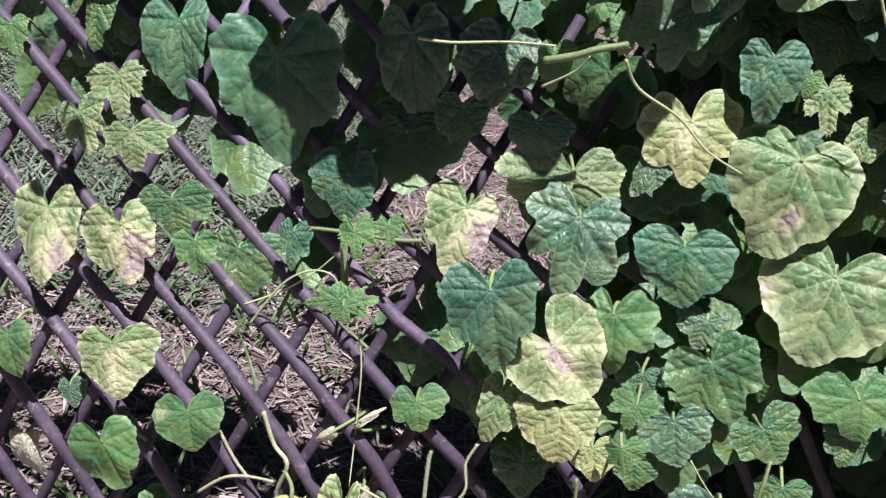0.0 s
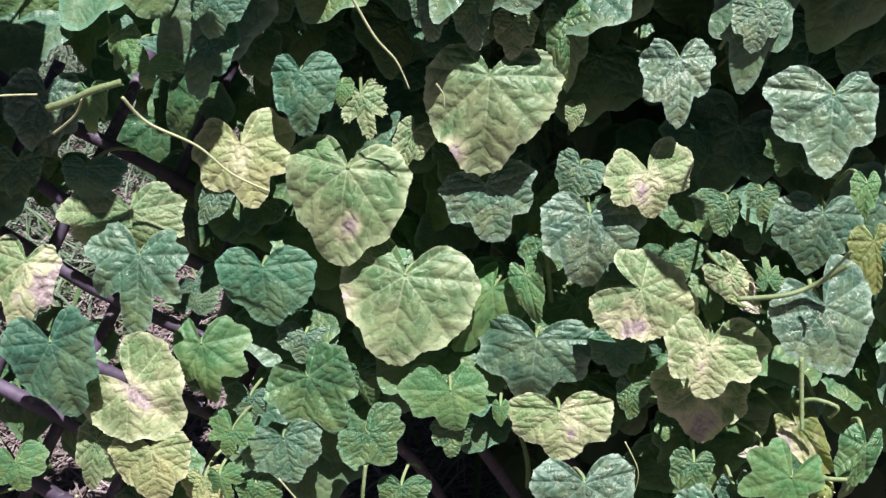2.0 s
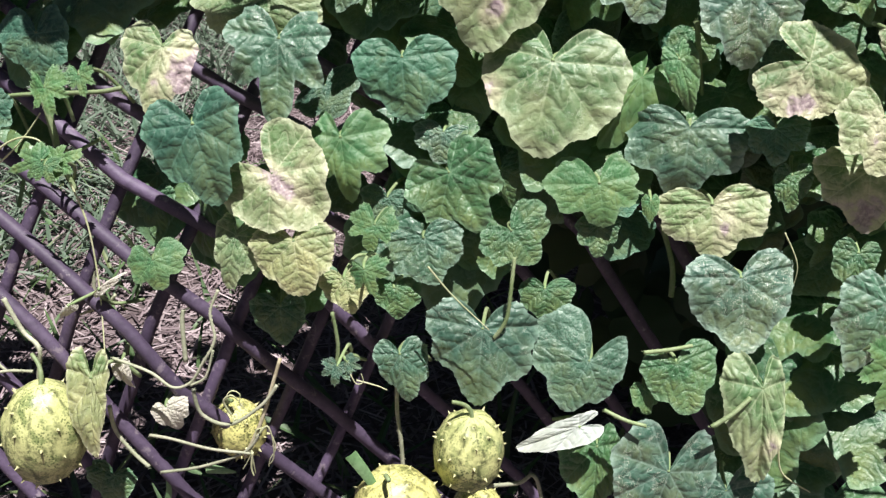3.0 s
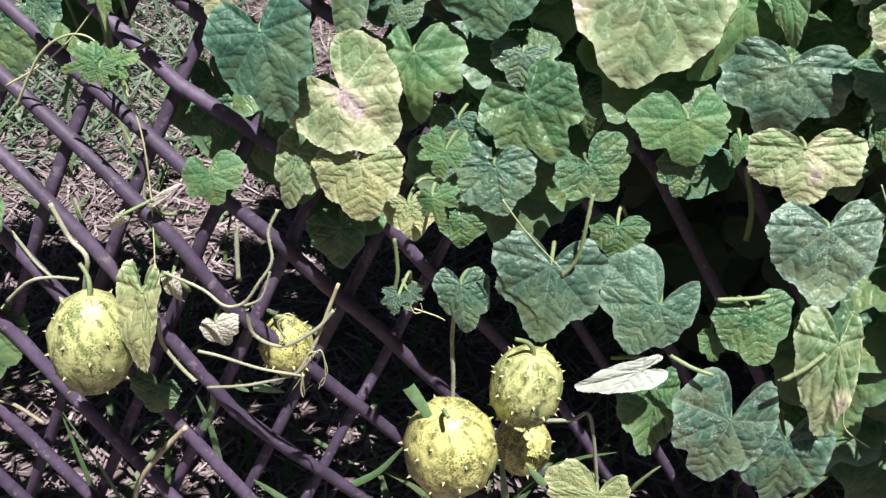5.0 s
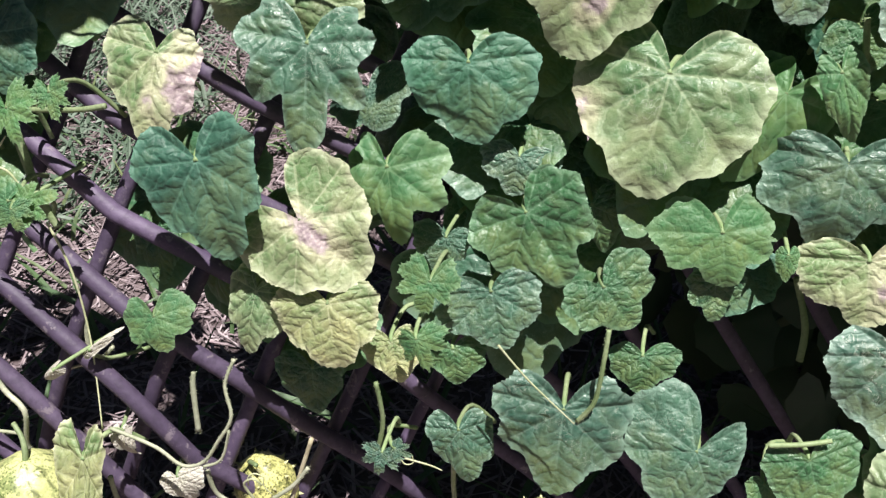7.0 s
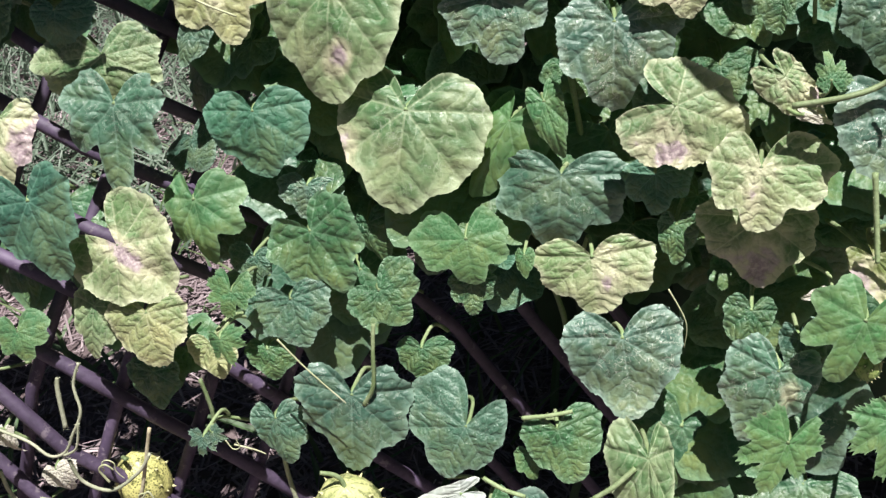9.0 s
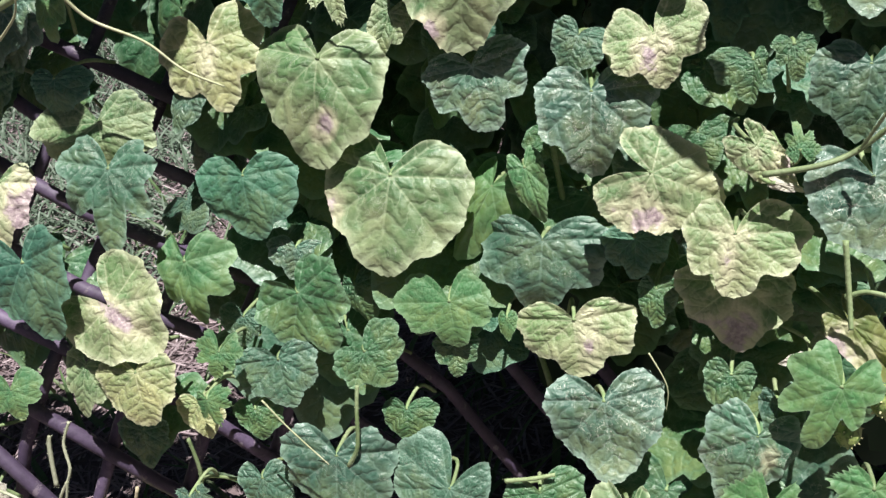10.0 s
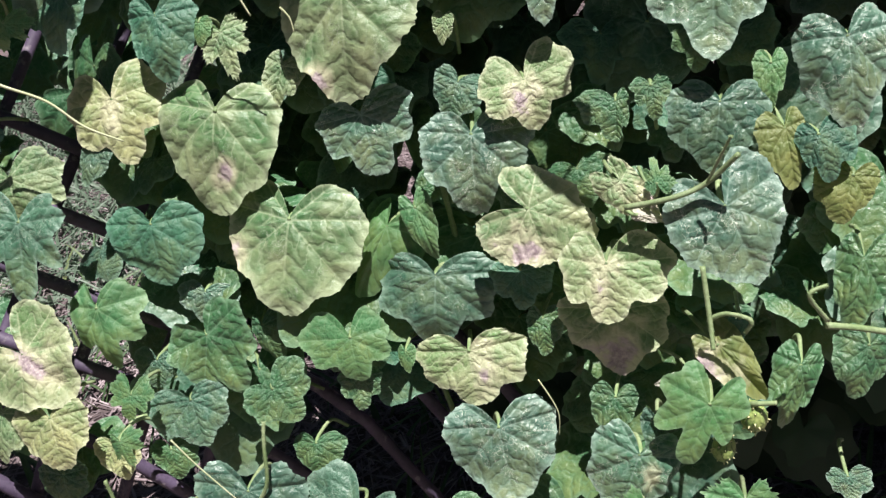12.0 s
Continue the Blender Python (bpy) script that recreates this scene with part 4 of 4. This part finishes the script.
melon(-0.124, -0.195, 0.384, 0.0325, 0.0918, 4, 6, 1, MELON_GREEN, "plump yellow-green horned melon with short spines beside a folded leaf")
melon(0.162, -0.205, 0.320, 0.0364, 0.0893, -6, 8, 2, MELON, "ripe bright yellow horned melon with dark speckles and spines")
melon(0.217, -0.168, 0.358, 0.0286, 0.0757, 3, -8, 3, MELON_GREEN, "pale green-yellow horned melon half in shade")
melon(0.006, -0.115, 0.331, 0.0234, 0.0611, 5, 10, 4, MELON, "yellow speckled horned melon behind the lattice rods")
melon(0.219, -0.108, 0.233, 0.026, 0.060, 5, 10, 7, MELON, "small shaded horned melon hanging low")
melon(0.607, -0.130, 0.510, 0.009, 0.025, 5, 10, 5, YOUNG, "tiny bumpy unripe green melon", 30, 0.0012)
melon(0.587, -0.130, 0.484, 0.008, 0.021, 8, -10, 6, YOUNG, "tiny bumpy unripe green melon", 30, 0.0011)

# ---- grass beside the fruit ----
GRASS_BLADE = plain_material("grass_blade", (0.16, 0.30, 0.13), (0.24, 0.38, 0.20), 40, 0.45, 0.2, 0.0005, 0.2)
tuft = tagged(empty("grass_tuft", (0.1, -0.05, 0.0)), "broad green grass blades leaning into the lattice", "grass")


def blade(half, pts):
    """One folded grass blade that tapers to its tip."""
    run = curve_points(pts, 5)
    bm = bmesh.new()
    rows = []
    for i, p in enumerate(run):
        t = i / (len(run) - 1)
        way = (run[min(i + 1, len(run) - 1)] - run[max(i - 1, 0)]).normalized()
        side = way.cross(Vector((0.15, -1, 0.35))).normalized()
        w = half * (1 - 0.85 * t ** 2.2)
        back = side.cross(way) * w * 0.35
        rows.append([bm.verts.new(p - side * w), bm.verts.new(p + back), bm.verts.new(p + side * w)])
    for a, b in zip(rows, rows[1:]):
        bm.faces.new((a[0], a[1], b[1], b[0]))
        bm.faces.new((a[1], a[2], b[2], b[1]))
    ob = part("blade", bm, GRASS_BLADE, tuft)
    ob.matrix_parent_inverse = Matrix.Translation((-0.1, 0.05, 0.0))


stem("stem", STEM, 0.0018, [(-0.045, -0.108, 0.644), (-0.065, -0.108, 0.641), (-0.114, -0.106, 0.639), (-0.142, -0.107, 0.637), (-0.163, -0.107, 0.630)])
stem("stem", STEM, 0.0032, [(-0.110, -0.109, 0.636), (-0.107, -0.110, 0.626), (-0.103, -0.114, 0.588), (-0.095, -0.117, 0.563)])
stem("tendril", TENDRIL, 0.0009, [(-0.088, -0.135, 0.578), (-0.080, -0.138, 0.542), (-0.079, -0.144, 0.490), (-0.077, -0.164, 0.433)])
stem("tendril", TENDRIL, 0.0011, [(-0.180, -0.130, 0.551), (-0.153, -0.127, 0.593), (-0.130, -0.125, 0.609), (-0.111, -0.125, 0.608), (-0.103, -0.126, 0.592)])
stem("tendril", TENDRIL, 0.0009, [(-0.187, -0.124, 0.566), (-0.153, -0.124, 0.586), (-0.127, -0.121, 0.607), (-0.108, -0.119, 0.628)])
stem("tendril", TENDRIL, 0.0012, [(-0.060, -0.114, 0.804), (-0.036, -0.113, 0.804), (0.004, -0.114, 0.810), (0.038, -0.119, 0.813)])
stem("stem", STEM, 0.0029, [(0.030, -0.094, 0.796), (0.051, -0.097, 0.803), (0.067, -0.097, 0.810), (0.087, -0.092, 0.815)])
stem("tendril", TENDRIL, 0.0011, [(0.031, -0.095, 0.777), (0.053, -0.101, 0.793), (0.062, -0.105, 0.806)])
stem("tendril", TENDRIL, 0.0013, [(0.087, -0.095, 0.805), (0.100, -0.088, 0.784), (0.133, -0.085, 0.766), (0.157, -0.086, 0.745), (0.185, -0.088, 0.732)])
stem("tendril", TENDRIL, 0.0011, [(0.248, -0.061, 0.872), (0.264, -0.058, 0.841), (0.279, -0.057, 0.823), (0.288, -0.056, 0.802)])
stem("stem", HAIRY, 0.0014, [(-0.440, -0.125, 0.389), (-0.399, -0.126, 0.418), (-0.363, -0.127, 0.434), (-0.329, -0.128, 0.446)])
stem("stem", HAIRY, 0.0016, [(-0.090, -0.126, 0.501), (-0.094, -0.127, 0.474), (-0.090, -0.128, 0.462), (-0.076, -0.127, 0.474)])
stem("dry_stem", DRY, 0.0012, [(-0.088, -0.131, 0.465), (-0.098, -0.132, 0.461), (-0.110, -0.135, 0.458)])
stem("stem", HAIRY, 0.0013, [(-0.068, -0.168, 0.439), (-0.037, -0.172, 0.429), (-0.019, -0.176, 0.418), (-0.003, -0.176, 0.423), (0.010, -0.175, 0.442), (0.021, -0.171, 0.461), (0.018, -0.164, 0.481), (0.025, -0.158, 0.498)])
stem("stem", HAIRY, 0.0010, [(-0.001, -0.181, 0.424), (0.013, -0.181, 0.433), (0.021, -0.178, 0.456)])
stem("stem", HAIRY, 0.0016, [(-0.001, -0.178, 0.417), (0.002, -0.177, 0.393), (0.023, -0.175, 0.382), (0.051, -0.172, 0.400), (0.065, -0.169, 0.418)])
stem("dry_stem", DRY, 0.0017, [(0.030, -0.171, 0.346), (0.043, -0.170, 0.371), (0.051, -0.169, 0.390), (0.069, -0.164, 0.440)])
stem("stem", HAIRY, 0.0018, [(-0.080, -0.169, 0.392), (-0.079, -0.170, 0.367), (-0.067, -0.170, 0.343), (-0.057, -0.170, 0.330)])
stem("stem", HAIRY, 0.0014, [(-0.048, -0.174, 0.367), (-0.030, -0.175, 0.365), (0.002, -0.174, 0.355), (0.036, -0.173, 0.351)])
stem("stem", HAIRY, 0.0014, [(-0.047, -0.171, 0.325), (-0.009, -0.172, 0.334), (0.030, -0.172, 0.351), (0.046, -0.172, 0.371)])
stem("tendril", TENDRIL, 0.0009, [(0.046, -0.173, 0.372), (0.053, -0.172, 0.379), (0.056, -0.172, 0.367), (0.055, -0.172, 0.348), (0.051, -0.172, 0.340)])
stem("tendril", TENDRIL, 0.0011, [(0.038, -0.174, 0.353), (0.035, -0.174, 0.337), (0.036, -0.174, 0.328)])
stem("tendril", TENDRIL, 0.0011, [(0.027, -0.178, 0.394), (0.023, -0.179, 0.408), (0.030, -0.179, 0.414), (0.035, -0.178, 0.408)])
stem("dry_stem", DRY, 0.0028, [(-0.155, -0.160, 0.109), (-0.138, -0.162, 0.179), (-0.105, -0.164, 0.232), (-0.076, -0.165, 0.269)])
stem("dry_stem", DRY, 0.0019, [(-0.278, -0.150, 0.259), (-0.250, -0.151, 0.261), (-0.221, -0.153, 0.241)])
stem("stem", HAIRY, 0.0015, [(-0.217, -0.156, 0.385), (-0.192, -0.157, 0.408), (-0.170, -0.158, 0.416), (-0.145, -0.160, 0.418)])
stem("stem", HAIRY, 0.0020, [(-0.158, -0.152, 0.483), (-0.147, -0.155, 0.454), (-0.133, -0.161, 0.441), (-0.142, -0.160, 0.409), (-0.141, -0.159, 0.392)])
stem("stem", HAIRY, 0.0015, [(-0.198, -0.151, 0.453), (-0.183, -0.154, 0.428), (-0.171, -0.156, 0.415)])
stem("stem", HAIRY, 0.0021, [(0.155, -0.130, 0.298), (0.155, -0.129, 0.330), (0.153, -0.127, 0.365), (0.155, -0.125, 0.406)])
stem("stem", HAIRY, 0.0019, [(0.231, -0.150, 0.306), (0.258, -0.149, 0.310), (0.269, -0.149, 0.319), (0.276, -0.149, 0.299), (0.287, -0.151, 0.231)])
stem("stem", HAIRY, 0.0011, [(0.220, -0.147, 0.302), (0.232, -0.146, 0.301)])
stem("stem", STEM, 0.0020, [(0.531, -0.103, 0.659), (0.561, -0.109, 0.666), (0.582, -0.106, 0.673), (0.601, -0.116, 0.695)])
stem("stem", STEM, 0.0011, [(0.582, -0.115, 0.677), (0.593, -0.127, 0.706), (0.595, -0.131, 0.712)])
stem("stem", STEM, 0.0018, [(0.577, -0.123, 0.623), (0.580, -0.132, 0.588), (0.581, -0.139, 0.570)])
stem("stem", STEM, 0.0024, [(0.648, -0.146, 0.589), (0.667, -0.142, 0.584), (0.696, -0.138, 0.575)])
stem("stem", STEM, 0.0016, [(0.580, -0.122, 0.583), (0.591, -0.126, 0.589), (0.605, -0.134, 0.588), (0.602, -0.131, 0.577)])
stem("tendril", TENDRIL, 0.0006, [(0.460, -0.098, 0.524), (0.472, -0.101, 0.498), (0.471, -0.100, 0.475)])
stem("tendril", TENDRIL, 0.0008, [(0.189, -0.155, 0.520), (0.207, -0.159, 0.498), (0.235, -0.167, 0.473)])
stem("tendril", TENDRIL, 0.0008, [(0.307, -0.048, 0.804), (0.312, -0.047, 0.796), (0.313, -0.047, 0.786)])
stem("stem", STEM, 0.0016, [(0.648, -0.148, 0.594), (0.636, -0.153, 0.615), (0.647, -0.149, 0.619)])
stem("stem", STEM, 0.0018, [(0.355, -0.136, 0.436), (0.375, -0.137, 0.440), (0.392, -0.135, 0.443)])
stem("stem", STEM, 0.0018, [(0.325, -0.156, 0.394), (0.341, -0.163, 0.390), (0.357, -0.167, 0.388)])
stem("stem", STEM, 0.0016, [(0.321, -0.131, 0.420), (0.332, -0.130, 0.430), (0.336, -0.130, 0.432)])
stem("stem", STEM, 0.0017, [(0.237, -0.139, 0.448), (0.247, -0.139, 0.466), (0.251, -0.136, 0.497), (0.253, -0.130, 0.516)])
stem("stem", STEM, 0.0020, [(0.436, -0.156, 0.410), (0.421, -0.164, 0.399), (0.406, -0.169, 0.391)])
stem("tendril", TENDRIL, 0.0008, [(0.431, -0.155, 0.399), (0.443, -0.153, 0.395), (0.441, -0.156, 0.375), (0.451, -0.154, 0.371)])
stem("tendril", TENDRIL, 0.0009, [(0.465, -0.149, 0.358), (0.472, -0.148, 0.330), (0.498, -0.144, 0.308)])
stem("stem", STEM, 0.0018, [(0.103, -0.141, 0.403), (0.110, -0.139, 0.434), (0.108, -0.138, 0.468)])
stem("tendril", TENDRIL, 0.0008, [(0.124, -0.145, 0.408), (0.141, -0.145, 0.403), (0.149, -0.145, 0.399)])
stem("stem", HAIRY, 0.0020, [(-0.014, -0.154, 0.428), (-0.015, -0.145, 0.459), (-0.014, -0.141, 0.469)])
stem("stem", STEM, 0.0024, [(0.384, -0.065, 0.447), (0.383, -0.063, 0.475), (0.373, -0.056, 0.509)])
stem("stem", STEM, 0.0023, [(0.401, -0.027, 0.602), (0.396, -0.022, 0.641), (0.392, -0.019, 0.669)])
blade(0.0050, [(0.130, -0.211, 0.386), (0.143, -0.213, 0.365), (0.155, -0.213, 0.335)])
blade(0.0039, [(0.212, -0.154, 0.162), (0.206, -0.154, 0.223), (0.200, -0.151, 0.264)])
blade(0.0035, [(-0.130, -0.149, 0.096), (-0.088, -0.150, 0.141), (-0.049, -0.150, 0.157)])
blade(0.0050, [(0.038, -0.149, 0.124), (0.004, -0.150, 0.165), (-0.027, -0.151, 0.194)])
blade(0.0040, [(0.112, -0.151, 0.139), (0.092, -0.150, 0.163), (0.058, -0.150, 0.179)])
blade(0.0037, [(0.068, -0.149, 0.201), (0.092, -0.149, 0.222), (0.115, -0.149, 0.257)])
blade(0.0030, [(0.163, -0.158, 0.159), (0.182, -0.159, 0.193), (0.192, -0.159, 0.212)])
blade(0.0039, [(0.242, -0.142, 0.220), (0.223, -0.143, 0.244)])
blade(0.0040, [(0.226, -0.151, 0.152), (0.249, -0.149, 0.188)])
blade(0.0041, [(-0.023, -0.167, 0.329), (-0.013, -0.167, 0.321)])
blade(0.0041, [(-0.008, -0.167, 0.328), (0.018, -0.167, 0.325)])
blade(0.0036, [(-0.196, -0.137, 0.066), (-0.202, -0.139, 0.145), (-0.210, -0.140, 0.243)])
blade(0.0023, [(-0.165, -0.143, 0.078), (-0.175, -0.145, 0.155), (-0.205, -0.145, 0.250)])
blade(0.0032, [(-0.337, -0.131, 0.077), (-0.310, -0.132, 0.082), (-0.295, -0.133, 0.091)])
blade(0.0033, [(-0.070, -0.148, 0.250), (-0.056, -0.149, 0.281), (-0.053, -0.150, 0.316)])
blade(0.0034, [(-0.060, -0.146, 0.205), (-0.062, -0.147, 0.251), (-0.070, -0.148, 0.292)])
blade(0.0019, [(-0.177, -0.071, 0.527), (-0.163, -0.067, 0.563), (-0.152, -0.065, 0.582)])
blade(0.0020, [(-0.148, -0.077, 0.514), (-0.160, -0.074, 0.533), (-0.172, -0.072, 0.552)])
stem("tendril", TENDRIL, 0.0006, [(0.025, -0.177, 0.405), (0.026, -0.177, 0.413), (0.031, -0.177, 0.417), (0.036, -0.176, 0.413), (0.035, -0.176, 0.405), (0.039, -0.175, 0.396)])
stem("tendril", TENDRIL, 0.0006, [(0.042, -0.172, 0.368), (0.044, -0.172, 0.375), (0.052, -0.171, 0.376), (0.056, -0.171, 0.368), (0.057, -0.171, 0.355), (0.051, -0.171, 0.344), (0.049, -0.171, 0.336)])
stem("tendril", TENDRIL, 0.0008, [(0.037, -0.173, 0.354), (0.037, -0.173, 0.342), (0.037, -0.172, 0.329)])
stem("tendril", TENDRIL, 0.0006, [(0.037, -0.173, 0.352), (0.032, -0.173, 0.342), (0.027, -0.173, 0.334)])
stem("tendril", TENDRIL, 0.0006, [(0.121, -0.150, 0.417), (0.125, -0.150, 0.408), (0.131, -0.150, 0.410), (0.130, -0.150, 0.418)])

# ---- unseen leaves added above the vine, placed towards the sun to shade it ----
leaf(-0.036, -0.150, 1.035, 0.055, 0.037, 0.037, -14, -26, -11, "G", 0.2)
leaf(0.555, -0.145, 1.029, 0.034, 0.023, 0.023, 25, -37, 4, "G", 0.2)
leaf(-0.302, -0.186, 1.031, 0.041, 0.027, 0.027, -2, -33, -0, "G", 0.2)
leaf(-0.082, -0.141, 1.031, 0.042, 0.028, 0.028, -13, -40, -7, "G", 0.2)
leaf(0.084, -0.106, 1.030, 0.050, 0.034, 0.034, 10, -35, 8, "G", 0.2)
leaf(0.154, -0.091, 1.040, 0.046, 0.032, 0.032, -12, -30, -6, "G", 0.2)
leaf(0.019, -0.131, 1.032, 0.048, 0.033, 0.033, 18, -38, 12, "G", 0.2)
